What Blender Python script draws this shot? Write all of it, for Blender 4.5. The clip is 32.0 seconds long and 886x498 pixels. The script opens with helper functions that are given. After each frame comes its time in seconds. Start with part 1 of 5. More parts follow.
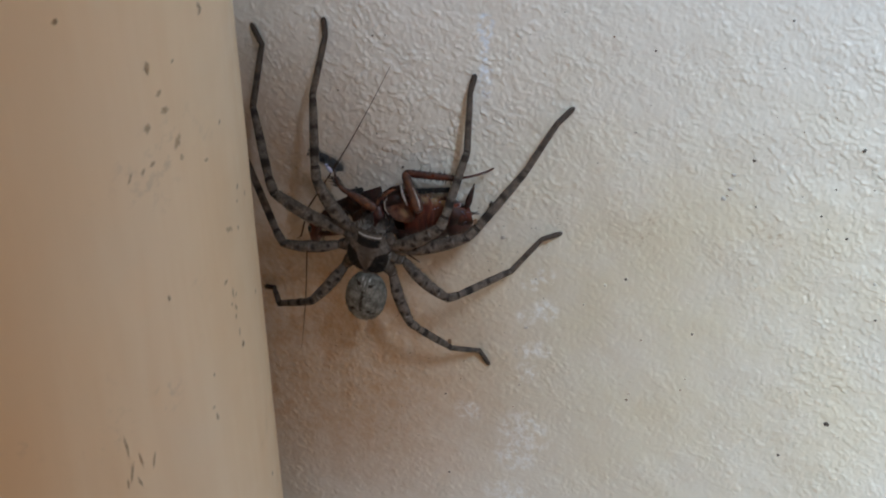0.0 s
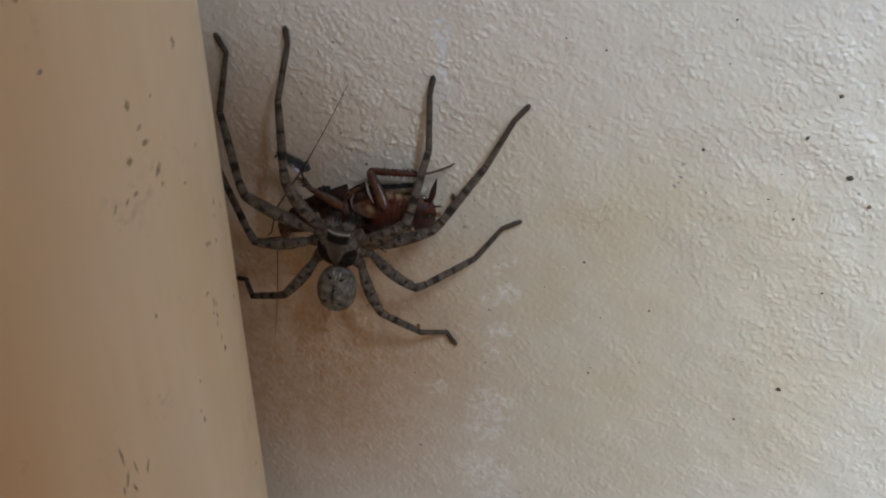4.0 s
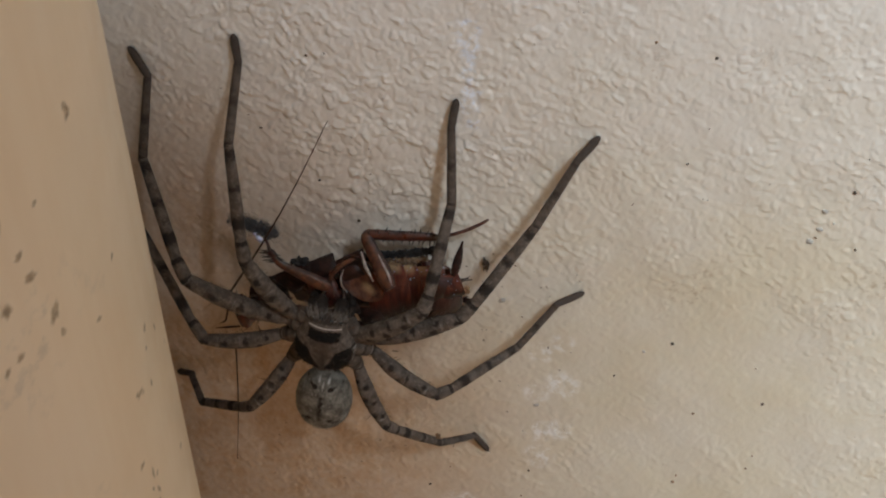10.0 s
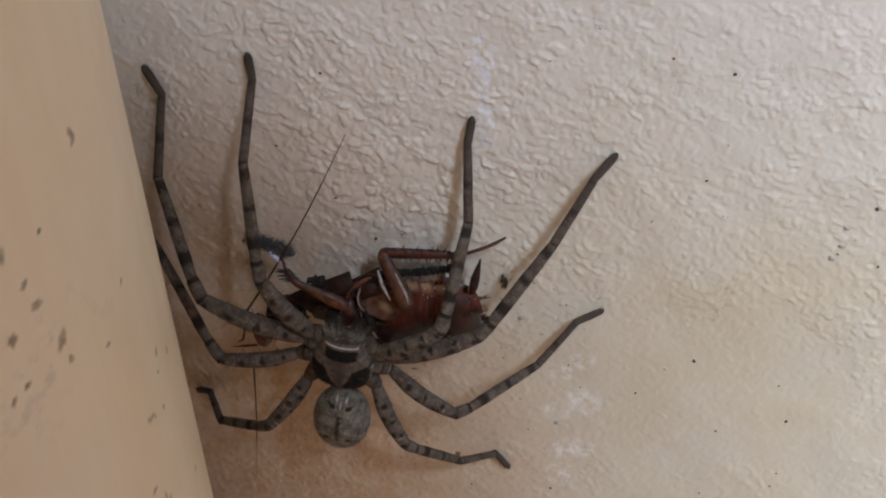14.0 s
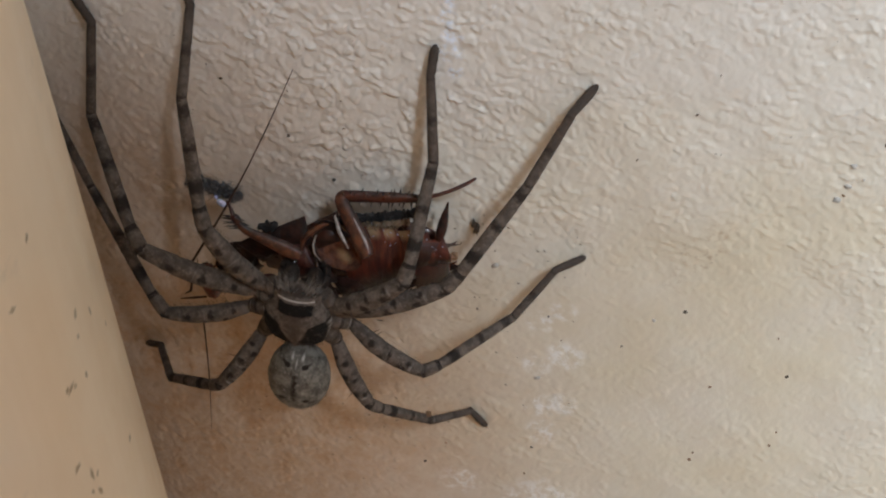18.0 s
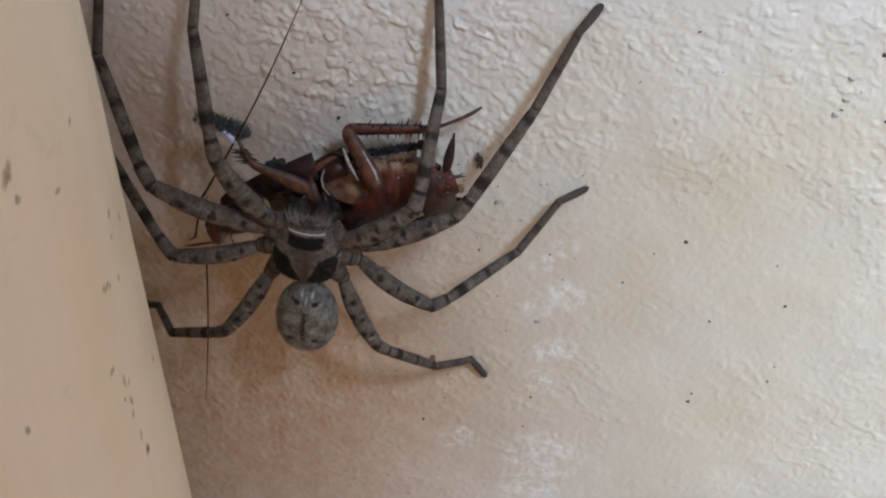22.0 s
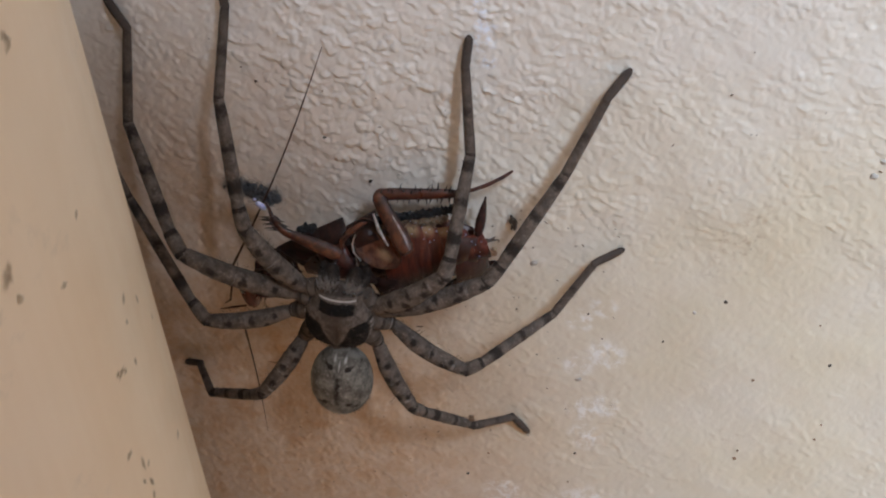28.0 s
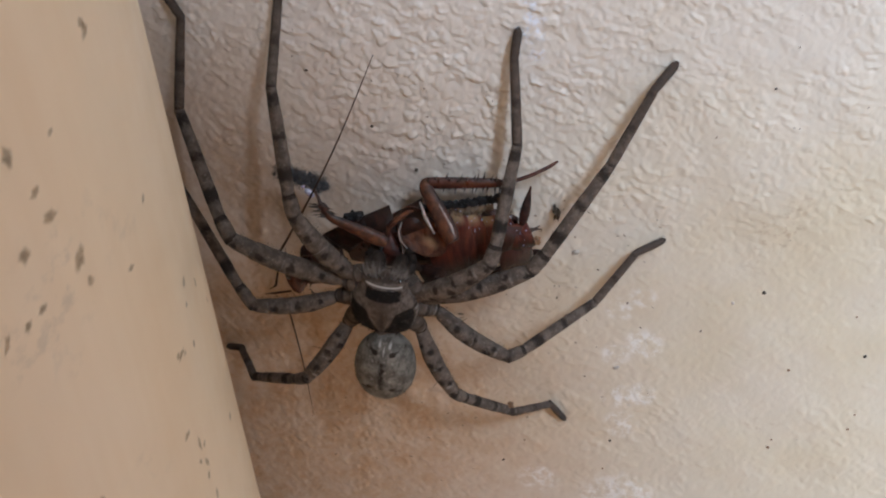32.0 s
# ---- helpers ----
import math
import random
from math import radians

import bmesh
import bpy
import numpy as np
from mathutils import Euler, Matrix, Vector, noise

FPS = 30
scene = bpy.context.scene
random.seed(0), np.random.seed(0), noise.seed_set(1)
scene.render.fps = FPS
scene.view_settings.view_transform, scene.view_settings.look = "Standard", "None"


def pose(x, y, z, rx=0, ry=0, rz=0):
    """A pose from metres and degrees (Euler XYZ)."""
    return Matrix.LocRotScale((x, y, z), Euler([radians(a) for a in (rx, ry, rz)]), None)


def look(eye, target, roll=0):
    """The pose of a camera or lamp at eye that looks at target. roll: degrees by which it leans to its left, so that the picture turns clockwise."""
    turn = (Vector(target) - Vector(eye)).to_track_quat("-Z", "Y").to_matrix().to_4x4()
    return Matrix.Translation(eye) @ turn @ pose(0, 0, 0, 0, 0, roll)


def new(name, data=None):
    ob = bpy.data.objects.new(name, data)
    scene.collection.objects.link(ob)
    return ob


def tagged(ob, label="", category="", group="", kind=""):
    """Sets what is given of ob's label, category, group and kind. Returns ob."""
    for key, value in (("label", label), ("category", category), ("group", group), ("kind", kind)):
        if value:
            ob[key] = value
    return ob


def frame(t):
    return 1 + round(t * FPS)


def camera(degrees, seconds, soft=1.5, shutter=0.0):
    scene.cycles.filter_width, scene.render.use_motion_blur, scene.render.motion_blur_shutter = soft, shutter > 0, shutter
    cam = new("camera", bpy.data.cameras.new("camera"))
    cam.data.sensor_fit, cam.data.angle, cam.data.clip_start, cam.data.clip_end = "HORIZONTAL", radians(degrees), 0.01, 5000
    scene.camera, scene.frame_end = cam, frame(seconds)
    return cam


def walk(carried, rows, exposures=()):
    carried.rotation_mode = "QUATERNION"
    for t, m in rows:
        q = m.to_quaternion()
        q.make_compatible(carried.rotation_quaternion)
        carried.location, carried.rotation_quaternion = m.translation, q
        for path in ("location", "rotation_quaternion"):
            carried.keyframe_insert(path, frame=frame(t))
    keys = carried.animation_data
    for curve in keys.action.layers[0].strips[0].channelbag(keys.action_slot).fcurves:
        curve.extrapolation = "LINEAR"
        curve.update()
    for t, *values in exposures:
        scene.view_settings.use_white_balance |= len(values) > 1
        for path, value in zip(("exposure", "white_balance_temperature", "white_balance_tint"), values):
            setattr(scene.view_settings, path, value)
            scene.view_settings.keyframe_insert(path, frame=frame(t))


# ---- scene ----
# One plan in millimetres: x along the wall to the right, y into the wall, z up; MM turns it into metres.
# The origin lies on the wall's face, on a dirt mark beside the insect's tail.
import itertools

MM = 0.001
cam = camera(27.53, 32.0, soft=2.1)
PATH = [
    (0, pose(0.08952, -0.31712, 0.2099, 57.174, 1.746, 16.918)),
    (0.5, pose(0.10735, -0.37199, 0.25967, 56.725, 1.634, 16.947)),
    (1, pose(0.11307, -0.37191, 0.28132, 56.987, 1.701, 16.98)),
    (1.5, pose(0.10414, -0.37353, 0.27524, 55.948, 1.283, 15.731)),
    (2, pose(0.10334, -0.37287, 0.27529, 56.196, 1.088, 15.68)),
    (2.5, pose(0.10126, -0.37104, 0.27433, 56.162, 1.051, 15.437)),
    (3, pose(0.10202, -0.36628, 0.26649, 56.558, 1.487, 15.443)),
    (3.5, pose(0.09349, -0.3482, 0.24929, 54.437, 2.096, 14.527)),
    (4, pose(0.0853, -0.32154, 0.23599, 53.937, 2.666, 13.851)),
    (4.5, pose(0.068, -0.3105, 0.23778, 53.517, 2.296, 11.919)),
    (6.5, pose(0.03946, -0.26008, 0.21327, 53.255, 1.79, 6.806)),
    (7, pose(0.05173, -0.25004, 0.2107, 53.051, 1.599, 6.434)),
    (7.5, pose(0.04882, -0.24206, 0.20586, 52.35, 2.297, 7.659)),
    (8, pose(0.04781, -0.23428, 0.20024, 51.425, 2.414, 7.729)),
    (8.5, pose(0.04758, -0.22783, 0.19696, 51.168, 2.555, 7.88)),
    (9, pose(0.0433, -0.21578, 0.19664, 50.366, 2.997, 8.265)),
    (9.5, pose(0.04047, -0.21092, 0.19175, 50.066, 3.146, 9.478)),
    (10, pose(0.03902, -0.21042, 0.19243, 49.702, 3.155, 10.194)),
    (10.5, pose(0.03946, -0.20982, 0.19013, 49.986, 3.36, 10.501)),
    (11, pose(0.04015, -0.20914, 0.1918, 49.63, 3.434, 10.634)),
    (11.5, pose(0.04159, -0.21146, 0.19358, 49.719, 3.685, 10.594)),
    (12, pose(0.04491, -0.21393, 0.19104, 50.221, 3.914, 11.061)),
    (12.5, pose(0.04196, -0.21037, 0.1928, 49.479, 3.405, 10.907)),
    (13, pose(0.04178, -0.20704, 0.19418, 49.32, 4.06, 11.009)),
    (13.5, pose(0.04391, -0.20604, 0.19575, 49.23, 4.715, 10.921)),
    (14, pose(0.04141, -0.20606, 0.19267, 49.729, 4.156, 10.924)),
    (14.5, pose(0.04165, -0.20819, 0.18918, 49.669, 4.305, 11.023)),
    (16.5, pose(0.04345, -0.20327, 0.18932, 48.492, 4.399, 10.358)),
    (17, pose(0.04126, -0.19495, 0.18162, 48.797, 4.162, 10.724)),
    (17.5, pose(0.04084, -0.18945, 0.17649, 48.256, 4.397, 10.73)),
    (18, pose(0.04279, -0.1834, 0.17799, 47.126, 4.691, 10.994)),
    (18.5, pose(0.03871, -0.18062, 0.18031, 46.431, 4.777, 10.09)),
    (19, pose(0.03714, -0.18117, 0.17544, 47.183, 4.304, 10.79)),
    (19.5, pose(0.03469, -0.18194, 0.17453, 47.274, 4.102, 11.119)),
    (20, pose(0.03554, -0.18077, 0.17069, 47.124, 4.435, 11.428)),
    (20.5, pose(0.03781, -0.18354, 0.1719, 46.36, 4.512, 11.131)),
    (21, pose(0.03614, -0.18745, 0.17203, 47.175, 4.378, 9.975)),
    (21.5, pose(0.03591, -0.19476, 0.16259, 49.698, 4.565, 8.896)),
    (22, pose(0.02972, -0.20493, 0.16152, 50.594, 3.866, 7.459)),
    (22.5, pose(0.02539, -0.21027, 0.16643, 52.015, 3.911, 7.307)),
    (23, pose(0.02705, -0.20742, 0.16523, 53.035, 4.596, 7.268)),
    (23.5, pose(0.02884, -0.20214, 0.16501, 52.895, 4.302, 7.551)),
    (24, pose(0.03127, -0.1991, 0.16506, 52.228, 4.763, 8.642)),
    (24.5, pose(0.03246, -0.19635, 0.16461, 51.741, 5.425, 8.602)),
    (26.5, pose(0.03503, -0.19327, 0.16549, 51.194, 4.932, 9.339)),
    (27, pose(0.03513, -0.195, 0.16624, 50.734, 5.06, 9.553)),
    (27.5, pose(0.03586, -0.19587, 0.16699, 50.528, 5.472, 9.652)),
    (28, pose(0.03947, -0.19426, 0.16766, 50.279, 6.409, 9.847)),
    (28.5, pose(0.03611, -0.19437, 0.16675, 50.324, 5.374, 9.622)),
    (29, pose(0.03282, -0.19406, 0.16751, 50.197, 5.163, 10.048)),
    (29.5, pose(0.03471, -0.19448, 0.16751, 50.217, 5.839, 10.654)),
    (30, pose(0.03743, -0.19325, 0.1708, 49.574, 6.288, 10.888)),
    (30.5, pose(0.04019, -0.19289, 0.17315, 49.392, 6.894, 10.697)),
    (31, pose(0.03794, -0.19494, 0.17075, 49.971, 5.996, 10.384)),
    (31.5, pose(0.03727, -0.19823, 0.17125, 50.094, 5.775, 10.446)),
    (32, pose(0.03401, -0.19882, 0.17045, 50.088, 5.912, 10.215)),
]
EXPOSURES = [
    (0.0, 0.46, 5060, 1), (2.0, 0.16, 5120, 3), (4.0, 0.12, 5380, 3), (7.0, -0.04, 5610, 6), (9.0, 0.13, 5790, 3), (11.0, 0.53, 5680, 7),
    (13.0, 0.48, 5480, 9), (17.0, 0.46, 5580, 5), (19.0, 0.76, 5580, 5), (20.0, 0.9, 5630, 7), (21.0, 0.67, 5400, 6), (22.0, 0.78, 5040, 5),
    (24.0, 0.51, 5210, 8), (28.0, 0.71, 5350, 8), (30.0, 0.68, 5330, 7), (32.0, 0.81, 5330, 8),
]
walk(cam, PATH, EXPOSURES)

# ---- light: a bright, hazy sky from the open side, with a soft sun ----
SUN_FROM = Vector((0.64, -1.0, 1.25)).normalized()
world = bpy.data.worlds.new("sky")
scene.world = world
world.use_nodes = True
wn = world.node_tree.nodes
wl = world.node_tree.links
sky = wn.new("ShaderNodeTexSky")
sky.sky_type = "NISHITA"
sky.sun_disc = False
sky.sun_elevation = math.asin(SUN_FROM.z)
sky.sun_rotation = math.atan2(SUN_FROM.x, SUN_FROM.y)
sky.air_density, sky.dust_density, sky.ozone_density = 1.0, 3.0, 0.6
wl.new(sky.outputs["Color"], wn["Background"].inputs["Color"])
wn["Background"].inputs["Strength"].default_value = 0.035
sun = new("sun", bpy.data.lights.new("sun", "SUN"))
sun.data.energy, sun.data.angle, sun.data.color = 3.6, radians(12), (0.955, 0.98, 1.0)
sun.matrix_basis = look(SUN_FROM * 4, (0, 0, 0))


# ---- materials ----
class Nodes:
    """A short way to write a node material."""

    def __init__(self, name, rough=0.6, metal=0.0, spec=0.5):
        self.mat = bpy.data.materials.new(name)
        self.mat.use_nodes = True
        self.tree = self.mat.node_tree
        self.bsdf = self.tree.nodes["Principled BSDF"]
        self.bsdf.inputs["Roughness"].default_value = rough
        self.bsdf.inputs["Metallic"].default_value = metal
        self.bsdf.inputs["Specular IOR Level"].default_value = spec
        self.place = self.add("ShaderNodeTexCoord").outputs["Object"]

    def add(self, kind, **sockets):
        node = self.tree.nodes.new(kind)
        for key, value in sockets.items():
            self.put(node.inputs[key], value)
        return node

    def put(self, socket, value):
        if isinstance(value, bpy.types.NodeSocket):
            self.tree.links.new(value, socket)
        elif isinstance(value, (tuple, list)) and len(value) == 3 and socket.type == "RGBA":
            socket.default_value = (*value, 1.0)
        else:
            socket.default_value = value

    def noise(self, size_mm, detail=3.0, rough=0.55, warp=0.0, stretch=(1, 1, 1)):
        where = self.place
        if stretch != (1, 1, 1):
            scaled = self.add("ShaderNodeMapping", Vector=where)
            scaled.inputs["Scale"].default_value = stretch
            where = scaled.outputs["Vector"]
        node = self.add("ShaderNodeTexNoise", Vector=where, Scale=1000.0 / size_mm, Detail=detail, Roughness=rough, Distortion=warp)
        return node.outputs["Fac"]

    def ramp(self, fac, low, high, a=0.0, b=1.0):
        node = self.add("ShaderNodeMapRange", Value=fac)
        for key, value in (("From Min", low), ("From Max", high), ("To Min", a), ("To Max", b)):
            node.inputs[key].default_value = value
        node.interpolation_type = "SMOOTHSTEP"
        return node.outputs["Result"]

    def math(self, op, a, b=0.0):
        node = self.tree.nodes.new("ShaderNodeMath")
        node.operation = op
        self.put(node.inputs[0], a)
        self.put(node.inputs[1], b)
        return node.outputs[0]

    def mix(self, fac, a, b, kind="MIX"):
        node = self.tree.nodes.new("ShaderNodeMix")
        node.data_type, node.blend_type = "RGBA", kind
        self.put(node.inputs[0], fac)
        self.put(node.inputs[6], a)
        self.put(node.inputs[7], b)
        return node.outputs[2]

    def near(self, x, z, radius, edge=0.35):
        """1 within a ragged patch of the wall round (x, z) in mm, 0 outside."""
        gap = self.add("ShaderNodeVectorMath", **{})
        gap.operation = "DISTANCE"
        flat = self.add("ShaderNodeVectorMath")
        flat.operation = "MULTIPLY"
        self.put(flat.inputs[0], self.place)
        flat.inputs[1].default_value = (1, 0, 1)
        self.put(gap.inputs[0], flat.outputs[0])
        gap.inputs[1].default_value = (x * MM, 0, z * MM)
        return self.ramp(gap.outputs["Value"], radius * MM * (1 - edge), radius * MM * (1 + edge), 1.0, 0.0)

    def flag(self, name):
        node = self.tree.nodes.new("ShaderNodeAttribute")
        node.attribute_name = name
        return node.outputs["Fac"]

    def finish(self, colour, rough=None, bump=None, depth_mm=0.1, strength=0.6):
        self.put(self.bsdf.inputs["Base Color"], colour)
        if rough is not None:
            self.put(self.bsdf.inputs["Roughness"], rough)
        if bump is not None:
            node = self.add("ShaderNodeBump", Height=bump, Strength=strength, Distance=depth_mm * MM)
            self.put(self.bsdf.inputs["Normal"], node.outputs["Normal"])
        return self.mat


def wall_paint():
    m = Nodes("cream_wall_paint", rough=0.45, spec=0.5)
    tone = m.mix(m.ramp(m.noise(45, 4), 0.35, 0.68), (0.645, 0.62, 0.575), (0.715, 0.70, 0.67))
    tone = m.mix(m.ramp(m.noise(6, 4), 0.45, 0.75, 0.0, 0.40), tone, (0.57, 0.52, 0.44))
    # paler paint over the top centre, which also lifts the light there by colour
    tone = m.mix(m.math("MULTIPLY", m.near(6, 52, 56, 0.7), 0.7), tone, (0.75, 0.74, 0.725))
    # a broad yellowed patch, and brown grime with the pipe corner's warm shade painted in
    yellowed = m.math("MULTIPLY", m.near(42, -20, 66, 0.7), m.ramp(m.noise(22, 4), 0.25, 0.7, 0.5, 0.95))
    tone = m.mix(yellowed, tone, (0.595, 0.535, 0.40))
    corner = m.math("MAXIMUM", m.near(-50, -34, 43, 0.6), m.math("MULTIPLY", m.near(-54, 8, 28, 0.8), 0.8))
    shade_grime = m.math("MULTIPLY", corner, m.ramp(m.noise(4, 6, 0.7), 0.32, 0.72, 0.55, 0.9))
    tone = m.mix(shade_grime, tone, (0.41, 0.248, 0.118))
    # chalky scuffs and a pale drip line
    broken = m.ramp(m.noise(2.2, 6, 0.75), 0.44, 0.60)
    scuffs = ((4, -53, 6), (2, -60, 5), (-9, -49, 3), (1, -75, 7), (4, -82, 5), (9.6, -8.2, 2.0), (5.9, -10.9, 2.1), (9.4, -17.9, 2.8), (5.0, -20.1, 2.1), (4.8, -29.2, 2.4), (8.5, -28.5, 2.2), (5.2, -35.2, 2.6))
    drips = ((-3.2, 51, 1.9), (-3.3, 48.4, 1.6), (-3.2, 46, 1.3), (-3.5, 43.5, 1.2), (-3.1, 40.7, 1.5), (-3.5, 37.8, 1.5), (-3.3, 35, 1.2))
    for spots, strength, white in ((scuffs, 0.55, (0.84, 0.86, 0.88)), (drips, 0.95, (0.78, 0.85, 0.97))):
        chalk = 0.0
        for x, z, r in spots:
            chalk = m.math("MAXIMUM", m.near(x, z, r), chalk)
        tone = m.mix(m.math("MULTIPLY", m.math("MULTIPLY", chalk, broken), strength), tone, white)
    # faint rust-brown grime
    grime = m.math("MULTIPLY", m.ramp(m.noise(18, 3), 0.56, 0.72), m.ramp(m.noise(1.1, 3), 0.52, 0.68))
    tone = m.mix(m.math("MULTIPLY", grime, 0.55), tone, (0.36, 0.27, 0.17))
    specks = m.ramp(m.noise(0.8, 2), 0.735, 0.77)
    tone = m.mix(m.math("MULTIPLY", specks, 0.6), tone, (0.17, 0.14, 0.11))
    fine = m.math("ADD", m.math("MULTIPLY", m.noise(0.9, 4, 0.6), 0.7), m.math("MULTIPLY", m.noise(0.25, 2), 0.3))
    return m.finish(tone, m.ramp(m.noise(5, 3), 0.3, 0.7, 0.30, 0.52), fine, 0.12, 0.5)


def pipe_paint():
    m = Nodes("cream_pipe_paint", rough=0.4, spec=0.4)
    streak = m.noise(16, 4, 0.6, 0.0, (1, 1, 0.12))
    tone = m.mix(m.ramp(streak, 0.35, 0.7), (0.70, 0.53, 0.345), (0.75, 0.60, 0.42))
    tone = m.mix(m.ramp(m.noise(60, 3), 0.4, 0.7, 0.0, 0.45), tone, (0.69, 0.58, 0.43))
    mould = m.math("MULTIPLY", m.ramp(m.noise(26, 4), 0.55, 0.72), m.ramp(m.noise(3.0, 4), 0.5, 0.7))
    tone = m.mix(m.math("MULTIPLY", mould, 0.35), tone, (0.36, 0.31, 0.25))
    fine = m.math("ADD", m.noise(2.5, 4), m.math("MULTIPLY", streak, 0.6))
    return m.finish(tone, m.ramp(m.noise(9, 3), 0.3, 0.7, 0.34, 0.52), fine, 0.06, 0.35)


def plain_paint(name, dark, light):
    m = Nodes(name, rough=0.7)
    return m.finish(m.mix(m.ramp(m.noise(300, 4), 0.35, 0.68), dark, light), None, m.noise(3, 4), 0.2)


def concrete():
    m = Nodes("earthy_concrete", rough=0.85)
    # brown tone chosen so that bounce off the unseen ground warms the shade
    tone = m.mix(m.ramp(m.noise(400, 5), 0.3, 0.7), (0.31, 0.22, 0.13), (0.41, 0.30, 0.19))
    return m.finish(tone, None, m.noise(8, 4), 1.0)


def dirt():
    m = Nodes("black_dirt", rough=0.8)
    return m.finish(m.mix(m.noise(0.5, 2), (0.03, 0.026, 0.022), (0.10, 0.08, 0.06)), None, m.noise(0.2, 2), 0.05)


def mould(name, dark, light, faded=True):
    m = Nodes(name, rough=0.85)
    if faded:
        m.put(m.bsdf.inputs["Alpha"], m.math("MULTIPLY", m.ramp(m.flag("dark"), 0.0, 0.95, 0.0, 0.43), m.ramp(m.noise(1.2, 3), 0.25, 0.6, 0.55, 1.0)))
    return m.finish(m.mix(m.noise(0.7, 3), dark, light))


def grit():
    m = Nodes("brown_grit", rough=0.8)
    return m.finish(m.mix(m.noise(0.4, 2), (0.10, 0.06, 0.035), (0.25, 0.16, 0.09)))


def spider_skin(name, dark, light, patch=0.9, ring=(0.024, 0.019, 0.016)):
    """Hairy skin: 'dark' marks rings and patches, 'pale' the light lines."""
    m = Nodes(name, rough=0.8, spec=0.14)
    tone = m.mix(m.ramp(m.noise(patch, 4, 0.65), 0.35, 0.68), dark, light)
    tone = m.mix(m.ramp(m.noise(0.3, 3), 0.58, 0.72, 0.0, 0.4), tone, (0.06, 0.05, 0.042))
    tone = m.mix(m.ramp(m.noise(0.42, 3), 0.56, 0.72, 0.0, 0.45), tone, tuple(1.7 * c for c in light))
    edge = m.math("ADD", m.flag("dark"), m.ramp(m.noise(0.5, 3), 0.2, 0.8, -0.28, 0.28))
    tone = m.mix(m.ramp(edge, 0.12, 0.95), tone, ring)
    tone = m.mix(m.flag("brown"), tone, (0.058, 0.045, 0.037))
    tone = m.mix(m.ramp(m.flag("pale"), 0.3, 0.7), tone, (0.62, 0.60, 0.56))
    return m.finish(tone, None, m.noise(0.22, 3), 0.07, 0.7)


def hair(name, colour):
    m = Nodes(name, rough=0.6)
    return m.finish(colour)


def shell(name, dark, light, rough=0.2, size=2.5, stretch=(1, 1, 1), clear=0.6, spec=0.5):
    """Glossy, slightly translucent insect shell."""
    m = Nodes(name, rough=rough, spec=spec)
    tone = m.mix(m.ramp(m.noise(size, 4, 0.6, 0.4, stretch), 0.32, 0.68), dark, light)
    tone = m.mix(m.ramp(m.noise(0.6, 3), 0.6, 0.78, 0.0, 0.4), tone, tuple(c * 0.4 for c in dark))
    tone = m.mix(m.ramp(m.flag("dark"), 0.2, 0.8), tone, (0.02, 0.012, 0.01))
    tone = m.mix(m.ramp(m.flag("pale"), 0.2, 0.8), tone, (0.50, 0.36, 0.20))
    m.bsdf.inputs["Subsurface Weight"].default_value = 0.15
    m.bsdf.inputs["Subsurface Scale"].default_value = 0.6 * MM
    m.bsdf.inputs["Coat Weight"].default_value = clear
    m.bsdf.inputs["Coat Roughness"].default_value = 0.12
    relief = m.add("ShaderNodeBump", Height=m.noise(0.6, 3), Strength=0.7, Distance=0.16 * MM)
    m.put(m.bsdf.inputs["Coat Normal"], relief.outputs["Normal"])
    return m.finish(tone, m.ramp(m.noise(1.2, 3), 0.3, 0.7, rough * 0.7, rough * 1.6), m.noise(0.6, 3), 0.16, 0.7)


WALL, PIPE, CONCRETE, OCHRE, CREAM = wall_paint(), pipe_paint(), concrete(), plain_paint("ochre_bounce_paint", (0.60, 0.30, 0.105), (0.66, 0.345, 0.13)), plain_paint("plain_cream_paint", (0.58, 0.50, 0.36), (0.66, 0.57, 0.43))
DIRT, GRIT = dirt(), grit()
MOULD = mould("grey_brown_mould", (0.11, 0.075, 0.045), (0.24, 0.165, 0.095))
DARK_MOULD = mould("dark_mould", (0.045, 0.034, 0.024), (0.15, 0.11, 0.07))
SOOT = mould("dark_grit", (0.10, 0.085, 0.065), (0.30, 0.25, 0.19), False)
SMUDGE = mould("grey_smudge", (0.28, 0.26, 0.23), (0.49, 0.46, 0.41), False)
SKIN = spider_skin("brown_grey_spider_skin", (0.070, 0.056, 0.046), (0.150, 0.121, 0.099), 1.5)
PALE_SKIN = spider_skin("pale_grey_spider_skin", (0.066, 0.053, 0.044), (0.150, 0.124, 0.104), 0.9, (0.008, 0.007, 0.0065))
DARK_SKIN = spider_skin("dark_brown_spider_skin", (0.015, 0.011, 0.009), (0.034, 0.026, 0.021))
MOTTLED_SKIN = spider_skin("mottled_grey_spider_skin", (0.092, 0.085, 0.072), (0.220, 0.206, 0.178), 1.5)
BRISTLE = hair("dark_bristle", (0.03, 0.024, 0.02))
RED_SHELL = shell("red_brown_shell", (0.042, 0.010, 0.008), (0.122, 0.030, 0.015), 0.40, 1.6, (2.2, 1, 0.3), 0.4, 0.3)
AMBER = shell("amber_shell", (0.034, 0.012, 0.007), (0.125, 0.044, 0.020), 0.46, 1.1, (1, 1, 1), 0.12)
LEG_RED = shell("dark_red_shell", (0.028, 0.008, 0.006), (0.070, 0.016, 0.009), 0.38, 1.4, (1, 1, 1), 0.3)
HOLLOW = shell("dull_amber_hollow", (0.036, 0.014, 0.009), (0.115, 0.048, 0.025), 0.62, 1.3, (1, 1, 1), 0.03, 0.2)
